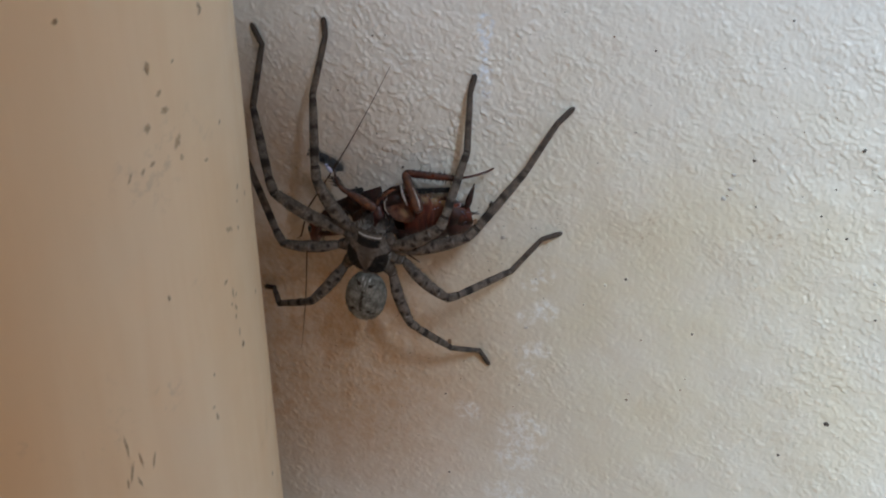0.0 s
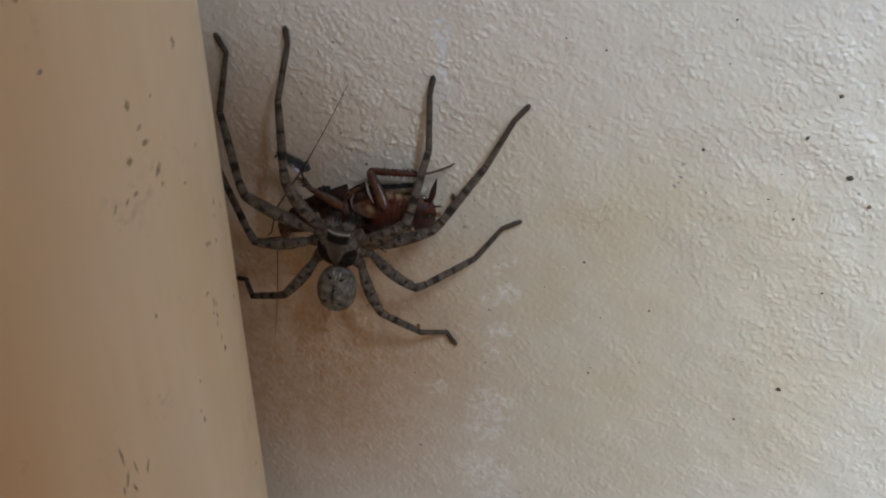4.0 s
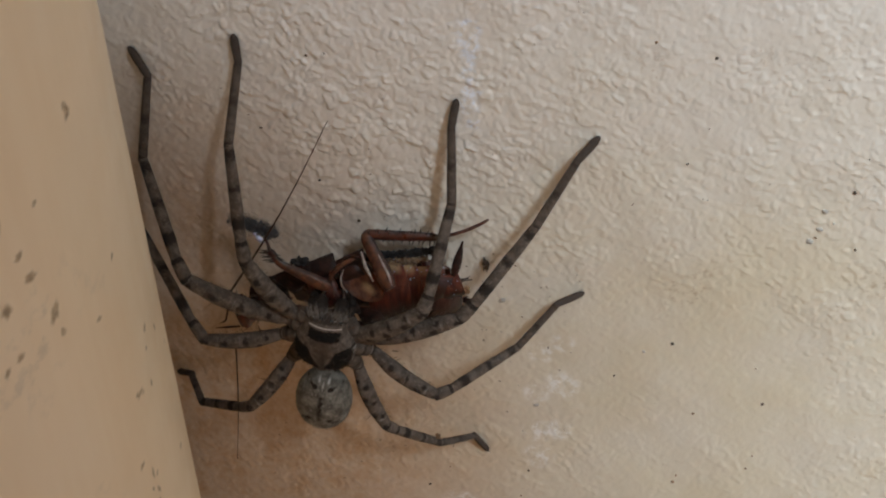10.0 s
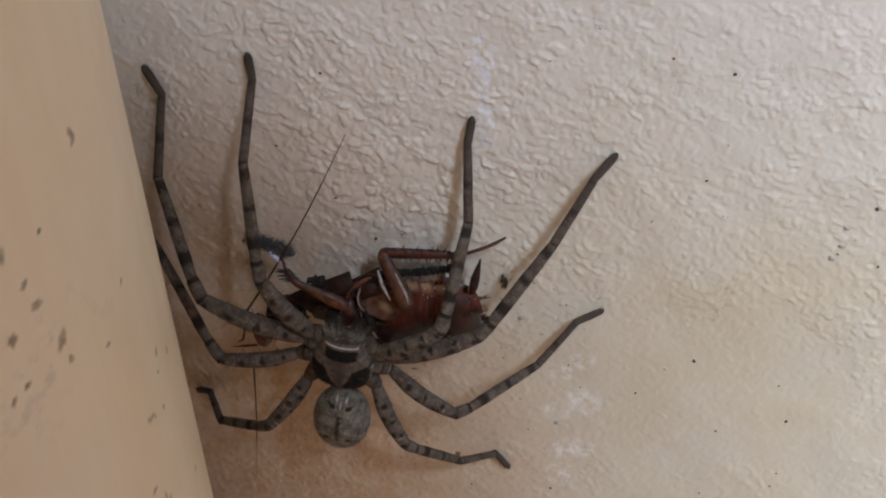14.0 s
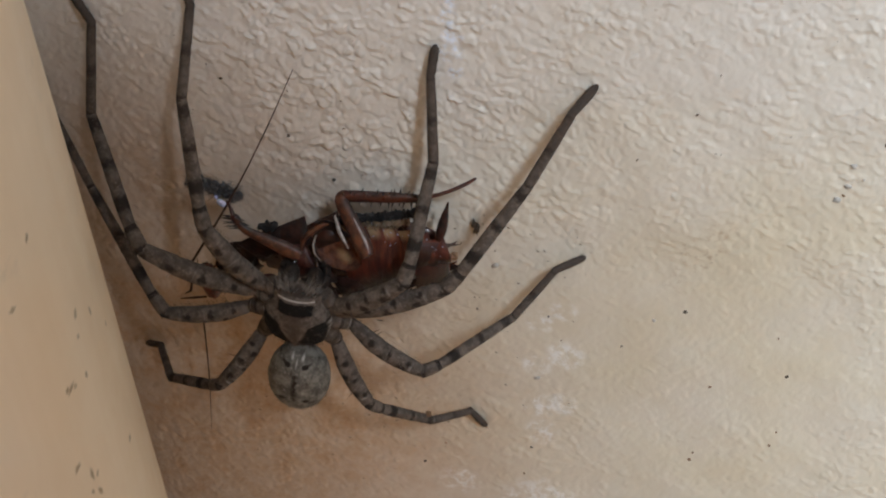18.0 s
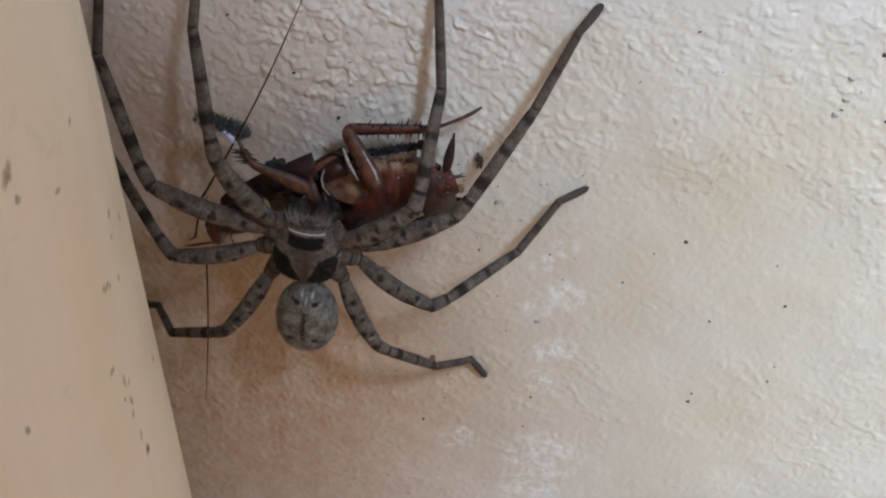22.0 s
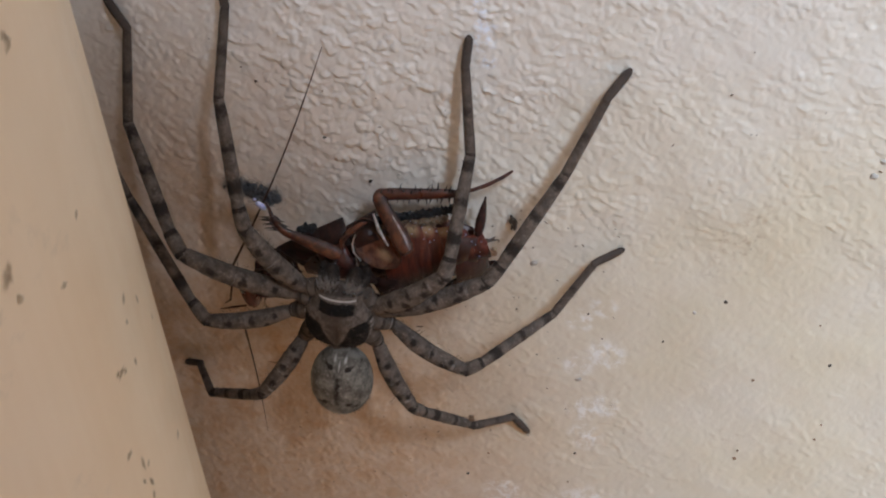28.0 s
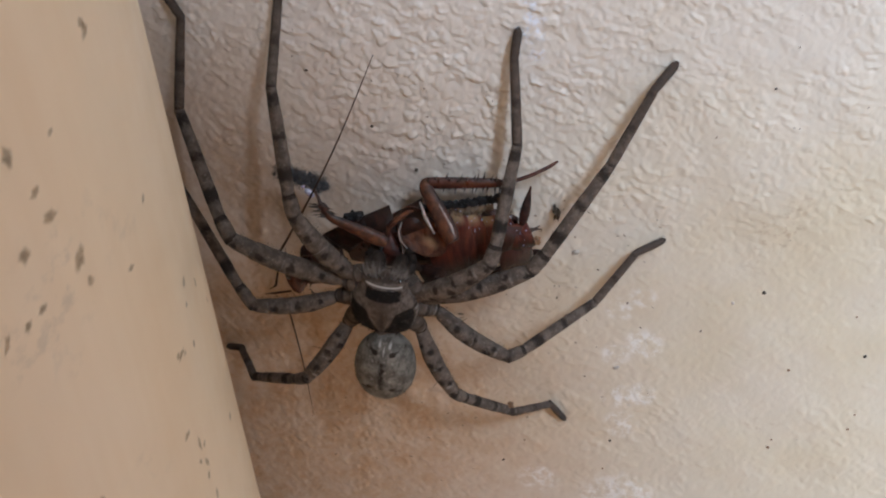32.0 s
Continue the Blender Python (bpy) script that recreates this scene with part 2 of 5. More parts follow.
BROWN = shell("dark_brown_shell", (0.010, 0.005, 0.004), (0.034, 0.013, 0.009), 0.44, 1.4, (1, 1, 1), 0.03, 0.2)
BLACK_SHELL = shell("black_brown_shell", (0.012, 0.008, 0.007), (0.035, 0.020, 0.015), 0.42, 2.5, (1, 1, 1), 0.0)
FLESH = shell("pale_torn_flesh", (0.20, 0.11, 0.055), (0.42, 0.27, 0.15), 0.4, 1.0)
SKIN_SHRED = shell("brownish_torn_skin", (0.07, 0.042, 0.026), (0.26, 0.18, 0.11), 0.5, 0.8, (1, 1, 1), 0.1)
PALE_RIM_GLOSS = shell("pale_rim_and_gloss", (0.20, 0.16, 0.14), (0.42, 0.38, 0.36), 0.35, 0.8, (1, 1, 1), 0.1)
LINT = hair("grey_lint", (0.062, 0.062, 0.066))
FACE_HAIR = hair("grey_face_hair", (0.23, 0.20, 0.175))
FEELER = shell("brown_feeler", (0.026, 0.013, 0.009), (0.070, 0.034, 0.021), 0.45, 2.0, (1, 1, 1), 0.05, 0.3)
CRUST = hair("black_crust", (0.010, 0.009, 0.009))
GLINT = shell("pale_glint", (0.36, 0.38, 0.55), (0.60, 0.63, 0.84), 0.06, 0.5, (1, 1, 1), 1.0)
EYE = shell("black_eye", (0.008, 0.008, 0.008), (0.015, 0.015, 0.015), 0.08, 0.5, (1, 1, 1), 1.0)
FANG = shell("black_fang", (0.01, 0.006, 0.005), (0.03, 0.012, 0.008), 0.15)


# ---- mesh helpers (all in millimetres) ----
class Shape:
    """Collects vertices, faces and point values of one mesh."""

    def __init__(self):
        self.verts, self.faces, self.flags = [], [], {"dark": [], "pale": [], "brown": []}

    def point(self, co, dark=0.0, pale=0.0, brown=0.0):
        self.verts.append(tuple(co))
        self.flags["dark"].append(dark)
        self.flags["pale"].append(pale)
        self.flags["brown"].append(brown)
        return len(self.verts) - 1

    def tube(self, path, radii, sides=12, flat=1.0, side=None, marks=None, rng=None, rough=0.0):
        """A closed tube along path; flat: thickness against width across `side`; marks(s, a): (dark, pale, brown) at 0..1 along and an angle round it."""
        path = [Vector(p) for p in path]
        total = sum((b - a).length for a, b in zip(path, path[1:])) or 1.0
        rings, gone, up = [], 0.0, None
        for n, p in enumerate(path):
            along = (path[min(n + 1, len(path) - 1)] - path[max(n - 1, 0)]).normalized()
            if n:
                gone += (p - path[n - 1]).length
            first = Vector(side) if side else (up or (Vector((0, -1, 0)) if abs(along.y) < 0.9 else Vector((1, 0, 0))))
            u = (first - along * first.dot(along)).normalized()
            up, v = u, along.cross(u)
            ring = []
            for k in range(sides):
                a = math.tau * k / sides
                d, l, b = marks(gone / total, a) if marks else (0.0, 0.0, 0.0)
                r = float(radii[n]) * (1 + (rng.uniform(-rough, rough) if rng else 0.0))
                ring.append(self.point(p + r * (math.cos(a) * flat * u + math.sin(a) * v), d, l, b))
            rings.append(ring)
        for r0, r1 in zip(rings, rings[1:]):
            for k in range(sides):
                self.faces.append((r0[k], r0[(k + 1) % sides], r1[(k + 1) % sides], r1[k]))
        self.faces.append(tuple(reversed(rings[0])))
        self.faces.append(tuple(rings[-1]))
        return self

    def limb(self, a, b, profile, sides=14, steps=14, sag=(0, 0, 0), **more):
        """A straight or slightly bowed limb from a to b, with radii read off a profile of (s, radius)."""
        a, b, sag = Vector(a), Vector(b), Vector(sag)
        path, radii = [], []
        for n in range(steps + 1):
            s = n / steps
            path.append(a.lerp(b, s) + sag * math.sin(math.pi * s))
            radii.append(float(np.interp(s, [q[0] for q in profile], [q[1] for q in profile])))
        return self.tube(path, radii, sides, **more)

    def spike(self, a, b, r, bend=None):
        """A thin tapering bristle, three-sided."""
        a, b = Vector(a), Vector(b)
        along = (b - a).normalized()
        u = along.orthogonal().normalized()
        v = along.cross(u)
        base = [self.point(a + r * (math.cos(k * 2.0944) * u + math.sin(k * 2.0944) * v)) for k in range(3)]
        if bend:
            mid = a.lerp(b, 0.5) + Vector(bend)
            ring = [self.point(mid + 0.6 * r * (math.cos(k * 2.0944) * u + math.sin(k * 2.0944) * v)) for k in range(3)]
            self.faces += [(base[k], base[(k + 1) % 3], ring[(k + 1) % 3], ring[k]) for k in range(3)]
            base = ring
        tip = self.point(b)
        self.faces += [(base[k], base[(k + 1) % 3], tip) for k in range(3)]
        return self

    def dome(self, frame_, surface, n=40, m=40):
        """A closed round body: surface(u, v) over angles, laid by the matrix frame_; returns (co, dark, pale, brown)."""
        top = len(self.verts)
        for j in range(m + 1):
            for i in range(n):
                co, d, p, b = surface(math.tau * i / n, math.pi * j / m)
                self.point(frame_ @ Vector(co), d, p, b)
        for j in range(m):
            for i in range(n):
                q = (top + j * n + i, top + j * n + (i + 1) % n, top + (j + 1) * n + (i + 1) % n, top + (j + 1) * n + i)
                self.faces.append(q)
        return self

    def blob(self, centre, size, seed=0, rough=0.2, n=10, m=7, turn=None):
        """A small uneven lump."""
        rng = random.Random(seed)
        c = Vector(centre)
        turn = turn or Matrix.Identity(3)
        rings = []
        for j in range(m + 1):
            t = math.pi * j / m
            ring = []
            for i in range(n if 0 < j < m else 1):
                a = math.tau * i / n
                k = 1 + rng.uniform(-rough, rough)
                ring.append(self.point(c + turn @ Vector((k * size[0] * math.sin(t) * math.cos(a), k * size[1] * math.sin(t) * math.sin(a), k * size[2] * math.cos(t)))))
            rings.append(ring)
        for r0, r1 in zip(rings, rings[1:]):
            for i in range(n):
                q = [r0[i % len(r0)], r0[(i + 1) % n % len(r0)], r1[(i + 1) % n % len(r1)], r1[i % len(r1)]]
                q = list(dict.fromkeys(q))
                if len(q) > 2:
                    self.faces.append(tuple(q))
        return self

    def plate(self, grid, thick=0.15, way=(0, 1, 0), marks=None):
        """A curved plate with thickness from rows of points."""
        rows, cols = len(grid), len(grid[0])
        way = Vector(way) * thick
        front, back = [], []
        for j, row in enumerate(grid):
            for i, p in enumerate(row):
                d, l, b = marks(j / (rows - 1), i / (cols - 1)) if marks else (0, 0, 0)
                front.append(self.point(p, d, l, b))
        for row in grid:
            for p in row:
                back.append(self.point(Vector(p) + way))
        for j in range(rows - 1):
            for i in range(cols - 1):
                q = (j * cols + i, j * cols + i + 1, (j + 1) * cols + i + 1, (j + 1) * cols + i)
                self.faces.append(tuple(front[k] for k in q))
                self.faces.append(tuple(back[k] for k in reversed(q)))
        rim = [i for i in range(cols)] + [j * cols + cols - 1 for j in range(1, rows)]
        rim += [(rows - 1) * cols + i for i in range(cols - 2, -1, -1)] + [j * cols for j in range(rows - 2, 0, -1)]
        for a, b in zip(rim, rim[1:] + rim[:1]):
            self.faces.append((front[b], front[a], back[a], back[b]))
        return self

    def mesh(self, name, material, origin=(0, 0, 0)):
        data = bpy.data.meshes.new(name)
        o = Vector(origin)
        data.from_pydata([tuple((Vector(v) - o) * MM) for v in self.verts], [], self.faces)
        for key, values in self.flags.items():
            data.attributes.new(key, "FLOAT", "POINT").data.foreach_set("value", values)
        data.polygons.foreach_set("use_smooth", [True] * len(data.polygons))
        bm = bmesh.new()
        bm.from_mesh(data)
        bmesh.ops.recalc_face_normals(bm, faces=bm.faces)
        for edge in bm.edges:
            edge.smooth = len(edge.link_faces) != 2 or edge.calc_face_angle(0.0) < 1.0
        bm.to_mesh(data)
        bm.free()
        data.materials.append(material)
        return data


def thing(name, at, label, category, group="", kind=""):
    """A top-level Empty at a place in mm."""
    ob = new(name)
    ob.location = Vector(at) * MM
    ob.empty_display_size = 0.002
    return tagged(ob, label, category, group, kind)


def part(name, shape, material, parent, label="", origin=None, kind=""):
    """One mesh under a thing or a part. Shapes are in the plan's millimetres, origin is where the part turns."""
    base = Vector((0, 0, 0))
    up = parent
    while up:
        base += up.location / MM
        up = up.parent
    at = Vector(origin) if origin else base
    ob = new(name, shape.mesh(name, material, at))
    ob.parent = parent
    ob.location = (at - base) * MM
    return tagged(ob, label, kind=kind)


def single(name, shape, material, at, label, category, group="", kind=""):
    """A top-level thing of one mesh."""
    ob = new(name, shape.mesh(name, material, at))
    ob.location = Vector(at) * MM
    return tagged(ob, label, category, group, kind)


# ---- the wall: rough rendered plaster under cream paint, with real relief ----
def gradient_noise(x, y, seed):
    """Smooth noise of about -1..1 on arrays, one cell a unit."""
    rng = np.random.RandomState(seed)
    table = rng.permutation(256)
    xi, yi = np.floor(x).astype(int), np.floor(y).astype(int)
    fx, fy = x - xi, y - yi

    def corner(dx, dy):
        h = table[(table[(xi + dx) % 256] + yi + dy) % 256] * (math.tau / 256)
        return np.cos(h) * (fx - dx) + np.sin(h) * (fy - dy)

    u, v = fx**3 * (fx * (fx * 6 - 15) + 10), fy**3 * (fy * (fy * 6 - 15) + 10)
    top = corner(0, 0) * (1 - u) + corner(1, 0) * u
    low = corner(0, 1) * (1 - u) + corner(1, 1) * u
    return 1.6 * (top * (1 - v) + low * v)


def cells(x, y, seed):
    """Nearest and second distance to scattered points, one a unit cell, a random value of the nearest and the height over it."""
    rng = np.random.RandomState(seed)
    px, py, pv = rng.rand(128, 128), rng.rand(128, 128), rng.rand(128, 128)
    xi, yi = np.floor(x).astype(int), np.floor(y).astype(int)
    first, second, value, over = np.full(x.shape, 9.0), np.full(x.shape, 9.0), np.zeros(x.shape), np.zeros(x.shape)
    for dx, dy in itertools.product((-1, 0, 1), (-1, 0, 1)):
        cx, cy = (xi + dx) % 128, (yi + dy) % 128
        rise = y - (yi + dy + py[cx, cy])
        far = np.hypot(xi + dx + px[cx, cy] - x, rise)
        closer = far < first
        second = np.where(closer, first, np.minimum(second, far))
        value = np.where(closer, pv[cx, cy], value)
        over = np.where(closer, rise, over)
        first = np.where(closer, far, first)
    return first, second, value, over


def hill(x, z, cx, cz, rx, rz):
    return np.exp(-(((x - cx) / rx) ** 2 + ((z - cz) / rz) ** 2))


def relief(x, z):
    """Height of the plaster in mm (out of the wall): blistered lumps with sharp undercut rims, chipped flakes and fine creases."""
    wx = x + 0.34 * gradient_noise(x / 1.5, z / 1.5, 3) + 0.9 * gradient_noise(x / 6, z / 6, 4) + 0.14 * gradient_noise(x / 0.7, z / 0.7, 31)
    wz = z + 0.34 * gradient_noise(x / 1.5 + 40, z / 1.5, 5) + 0.9 * gradient_noise(x / 6, z / 6 + 9, 6) + 0.14 * gradient_noise(x / 0.7 + 7, z / 0.7, 32)
    # rougher over the spider and towards the open side, smoother in the yellowed middle
    rough = 0.44 + 0.22 * gradient_noise(x / 22 + 3.3, z / 22, 7) + 0.85 * hill(x, z, -20, 32, 36, 32) + 0.40 * hill(x, z, 88, 18, 36, 60) + 0.30 * hill(x, z, -36, -30, 22, 30)
    rough = np.clip(rough - 0.30 * hill(x, z, 28, -10, 24, 24) - 0.10 * hill(x, z, 10, -60, 50, 30) - 0.18 * hill(x, z, 44, -26, 22, 18), 0.20, 1.3)
    # lumps lean downwards: fuller at their lower rim
    tilt = wx * 0.30
    f1, f2, v, over = cells(wx / 1.45, (wz + tilt) / 1.5, 8)
    lumps = (0.15 + 0.85 * v**1.4) * np.clip(0.80 - 0.30 * over - 0.45 * f1 * f1, 0, 1.4) * np.clip((f2 - f1) / 0.26, 0, 1) ** 0.55
    g1, g2, w, under = cells(wx / 0.85 + 11, (wz + tilt) / 0.8, 9)
    small = w**1.5 * np.clip(0.75 - 0.3 * under - 0.4 * g1 * g1, 0, 1.4) * np.clip((g2 - g1) / 0.30, 0, 1) ** 0.6
    k1, k2, q, lean = cells(wx / 3.3 + 5, (wz + tilt) / 2.9, 24)
    flakes = q**5 * np.clip(0.6 - 0.5 * lean, 0, 1.4) * np.clip((k2 - k1) / 0.10, 0, 1) ** 0.6
    cracks = np.exp(-(((k2 - k1) / 0.05) ** 2)) * np.clip(2.0 * gradient_noise(x / 5 + 5, z / 5, 11) - 0.35, 0, 1)
    p1, _, pick, _ = cells(x / 4.4 + 2, z / 4.4, 27)
    pits = np.where(pick > 0.8, np.exp(-((p1 / 0.09) ** 2)), 0.0)
    billow = 0.30 * np.abs(gradient_noise(wx / 2.1, (wz + tilt) / 2.1, 18)) + 0.16 * np.abs(gradient_noise(wx / 1.05, wz / 1.2, 19)) + 0.08 * gradient_noise(wx / 0.6, wz / 0.55, 20)
    patchy = np.clip(0.90 + 0.5 * gradient_noise(x / 8 + 2, z / 8, 28), 0.35, 1.3)
    broad = 0.28 * gradient_noise(x / 17, z / 17, 13) + 0.14 * gradient_noise(x / 7, z / 7, 14)
    # one hairline crack
    line = np.minimum.reduce([np.hypot(x - x0 - np.clip(((x - x0) * (x1 - x0) + (z - z0) * (z1 - z0)) / ((x1 - x0) ** 2 + (z1 - z0) ** 2), 0, 1) * (x1 - x0),
                                       z - z0 - np.clip(((x - x0) * (x1 - x0) + (z - z0) * (z1 - z0)) / ((x1 - x0) ** 2 + (z1 - z0) ** 2), 0, 1) * (z1 - z0))
                              for x0, z0, x1, z1 in ((44, 92, 49, 84), (49, 84, 52, 77), (52, 77, 55, 71))])
    crack = 0.13 * np.exp(-((line / 0.25) ** 2)) * np.clip(0.6 + gradient_noise(x / 2, z / 2, 23), 0, 1)
    return broad + rough * (patchy * (0.39 * lumps + 0.23 * small) + 0.16 * flakes + 0.22 * billow - 0.12 * cracks - 0.3 * pits) - crack


def spread(lo, hi, step, out_lo, out_hi):
    """Even steps from lo to hi, then wider and wider ones to the ends."""
    mid = list(np.arange(lo, hi + step / 2, step))
    left, right, gap = [], [], step * 3
    while (left[-1] if left else lo) - gap > out_lo:
        left.append((left[-1] if left else lo) - gap)
        gap *= 1.6
    gap = step * 3
    while (right[-1] if right else mid[-1]) + gap < out_hi:
        right.append((right[-1] if right else mid[-1]) + gap)
        gap *= 1.6
    return np.array([out_lo, *reversed(left), *mid, *right, out_hi])


GROUND_Z = -1150.0


def build_wall():
    xs = spread(-70, 112, 0.24, -2600, 2600)
    zs = spread(-96, 106, 0.24, GROUND_Z, 1750)
    gx, gz = np.meshgrid(xs, zs)
    height = relief(gx, gz)
    co = np.stack([gx, -height, gz], -1).reshape(-1, 3) * MM
    rows, cols = len(zs), len(xs)
    idx = np.arange(rows * cols).reshape(rows, cols)
    quads = np.stack([idx[:-1, :-1], idx[:-1, 1:], idx[1:, 1:], idx[1:, :-1]], -1).reshape(-1, 4)
    # the body of the wall behind its face
    x0, x1, z0, z1, b = xs[0] * MM, xs[-1] * MM, zs[0] * MM, zs[-1] * MM, len(co)
    slab = [(x0, 0.012, z0), (x1, 0.012, z0), (x1, 0.012, z1), (x0, 0.012, z1), (x0, 0.13, z0), (x1, 0.13, z0), (x1, 0.13, z1), (x0, 0.13, z1)]
    box = [(0, 1, 2, 3), (7, 6, 5, 4), (0, 4, 5, 1), (1, 5, 6, 2), (2, 6, 7, 3), (3, 7, 4, 0)]
    verts = np.concatenate([co, np.array(slab)])
    faces = np.concatenate([quads, np.array(box) + b])
    data = bpy.data.meshes.new("wall")
    data.vertices.add(len(verts))
    data.vertices.foreach_set("co", verts.ravel())
    data.loops.add(len(faces) * 4)
    data.loops.foreach_set("vertex_index", faces.ravel())
    data.polygons.add(len(faces))
    data.polygons.foreach_set("loop_start", np.arange(len(faces)) * 4)
    data.polygons.foreach_set("use_smooth", np.array([True] * len(quads) + [False] * 6))
    data.update(calc_edges=True)
    data.validate()
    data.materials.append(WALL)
    return tagged(new("wall_back", data), "rough cream-painted plaster wall with chalky scuffs, grime and painted corner shade", "wall", kind="structure")


build_wall()


def build_ground():
    s = 60.0
    data = bpy.data.meshes.new("ground")
    z = GROUND_Z * MM
    data.from_pydata([(-s, -s, z), (s, -s, z), (s, s, z), (-s, s, z)], [], [(0, 1, 2, 3)])
    data.materials.append(CONCRETE)
    return tagged(new("ground", data), "unseen ground of warm brown concrete at the foot of the wall", "ground", kind="structure")


build_ground()



def build_slab(name, lo, hi, material, label, category):
    """A plain block between two corners in mm."""
    bm = bmesh.new()
    bmesh.ops.create_cube(bm, size=1.0)
    for v in bm.verts:
        v.co = [MM * (lo[k] if v.co[k] < 0 else hi[k]) for k in range(3)]
    data = bpy.data.meshes.new(name)
    bm.to_mesh(data)
    bm.free()
    data.materials.append(material)
    return tagged(new(name, data), label, category, kind="structure")


# unseen side wall, added to cut off light from the left
build_slab("added_wall_left", (-290, -2600, GROUND_Z), (-165, -6, 1750), CREAM, "unseen cream side wall, added to block light from the left", "wall")
# unseen stub behind the camera: its edge shades the left, its ochre warms the fill
build_slab("added_wall_front", (-290, -640, GROUND_Z), (352, -500, 800), OCHRE, "unseen ochre stub wall, added to shade the left and bounce warm light", "wall")
# unseen slab overhead, added to keep sky light off the wall
build_slab("ceiling", (-290, -900, 1756), (2600, 130, 1860), WALL, "unseen cream soffit, added to hold back sky light", "ceiling")

# ---- the drainpipe against the wall ----
PIPE_X, PIPE_Y, PIPE_R = -93.4, -58.3, 56.5


def on_pipe(angle, z, out=0.0):
    a = radians(angle)
    return Vector((PIPE_X + (PIPE_R + out) * math.cos(a), PIPE_Y + (PIPE_R + out) * math.sin(a), z))


def pipe_wave(a, z):
    """Slight unevenness of the pipe."""
    return 0.10 * math.sin(3 * radians(a) + z / 60) + 0.05 * math.sin(11 * radians(a) + z / 23) if abs(z) < 160 else 0.0


def build_pipe():
    pipe = thing("drainpipe", (PIPE_X, PIPE_Y, GROUND_Z), "thick round drainpipe painted cream, flecked with mould, standing against the wall", "pipe")
    body = Shape()
    levels = [GROUND_Z, -400, -200, *np.arange(-120, 151, 6.0), 250, 500, 1740]
    sides = 192
    rings = []
    for z in levels:
        ring = []
        for k in range(sides):
            a = 360 * k / sides
            ring.append(body.point(on_pipe(a, z, pipe_wave(a, z))))
        rings.append(ring)
    for r0, r1 in zip(rings, rings[1:]):
        for k in range(sides):
            body.faces.append((r0[k], r0[(k + 1) % sides], r1[(k + 1) % sides], r1[k]))
    body.faces.append(tuple(reversed(rings[0])))
    body.faces.append(tuple(rings[-1]))
    part("pipe_wall", body, PIPE, pipe)
    # spots: angle round the pipe, height, length along and across in mm, kind
    spots = [(-18, 74, 2.4, 1.2, 1), (-15, 64.7, 1.6, 1.4, 0), (-16, 68.3, 1.3, 1.1, 0), (-19.7, 63.2, 1.9, 1.2, 0), (-12.7, 57.5, 2.6, 1.4, 0), (-12.1, 54, 1.4, .8, 0),
             (1.7, 53.9, 1, .8, 0), (-4.9, 49.7, .9, 1, 0), (7.3, 37.2, 1.4, .9, 0), (12, 33, 1.6, .6, 0), (6.2, 34.6, .9, .6, 0), (5.2, 29.3, 1.2, .6, 0), (.9, 31.6, .9, 1.5, 0),
             (-2.9, 22.1, 1.1, 1.2, 0), (12.5, 9.9, 1.1, 1.0, 1), (-.5, 18.2, 2.6, .6, 1), (.2, 14.4, 2, .6, 1), (-1.4, 16, 1.2, .5, 1), (-.3, 12.6, 1.4, .5, 1), (.6, 8.3, 1.8, .6, 1),
             (1.4, 4.9, 2, .8, 1), (-11, -4.1, 2, .8, 1), (-11.7, -1.3, 1, .7, 1), (-19.9, 28.7, 1.6, .7, 0), (-1.2, 77.3, 1.6, 1.4, 0), (-34.4, 88.4, 1.2, 1, 1), (-33.8, 3, 6, .5, 0),
             (-33.4, -3.2, 5, .6, 0), (-28.5, -3, 4, .5, 0), (-32.1, -6.2, 3.2, .5, 0), (-31.2, -1.5, 4, .4, 0), (-34.6, -5.5, 3, .4, 0), (10.9, -35.5, 1.4, .9, 0), (-10.4, 5.6, 1.3, .5, 0), (-42.1, 122.5, 2.2, 1.2, 0),
             (-33.5, 116.2, 3, 2.2, 1), (-40.7, 108.8, 1.8, 1.6, 1), (-42.7, 105, 1, .9, 1), (-25.1, 102.5, 2.6, 1, 1), (4, 99.8, .9, .9, 1), (4, 95.7, .8, .8, 1), (-1.5, 78.4, 1.4, 1, 0),
             (-48, 70.4, 1.2, .9, 0), (-11.7, 72.5, 1, .8, 0), (1.9, 30.9, 1, .7, 0), (.6, 17, 1, .7, 1), (1.8, 4.6, 1.4, .7, 1), (-63, 45, 1.2, 1, 1), (-67.9, 23, 1.6, 1.2, 1),
             (-67.1, 19.8, 1.4, 1, 1), (-36.1, 102.2, 1, .9, 0), (-64, 26, 1, .8, 0), (-66, 14, 1.6, 1, 1), (-24.9, 55.9, 2.4, .6, 0), (-19.6, 56.3, 1.2, 1, 0), (-21.9, 55.8, 1.4, .8, 0), (-.1, 32.2, .9, .7, 0), (17.1, 25.8, 1.2, .5, 1), (-56.9, 68.4, .9, .8, 0)]
    for n, (a, z, tall, wide, black) in enumerate(spots):
        rng = random.Random(n + 50)
        s = Shape()
        tilt = rng.uniform(-0.35, 0.35)
        k, wander = 14, [rng.uniform(0.7, 1.15) for _ in range(14)]
        loops = []
        for reach, strength in ((0.3, 0.85), (0.62, 0.5), (1.0, 0.0)):
            loop = []
            for j in range(k):
                t = math.tau * j / k
                dx, dz = 0.95 * reach * wander[j] * wide * math.cos(t), 0.66 * reach * wander[j] * tall * math.sin(t)
                at, up = a + math.degrees((dx + tilt * dz) / PIPE_R), z + dz
                loop.append(s.point(on_pipe(at, up, pipe_wave(at, up) + 0.012 + 0.03 * (1 - reach)), strength))
            loops.append(loop)
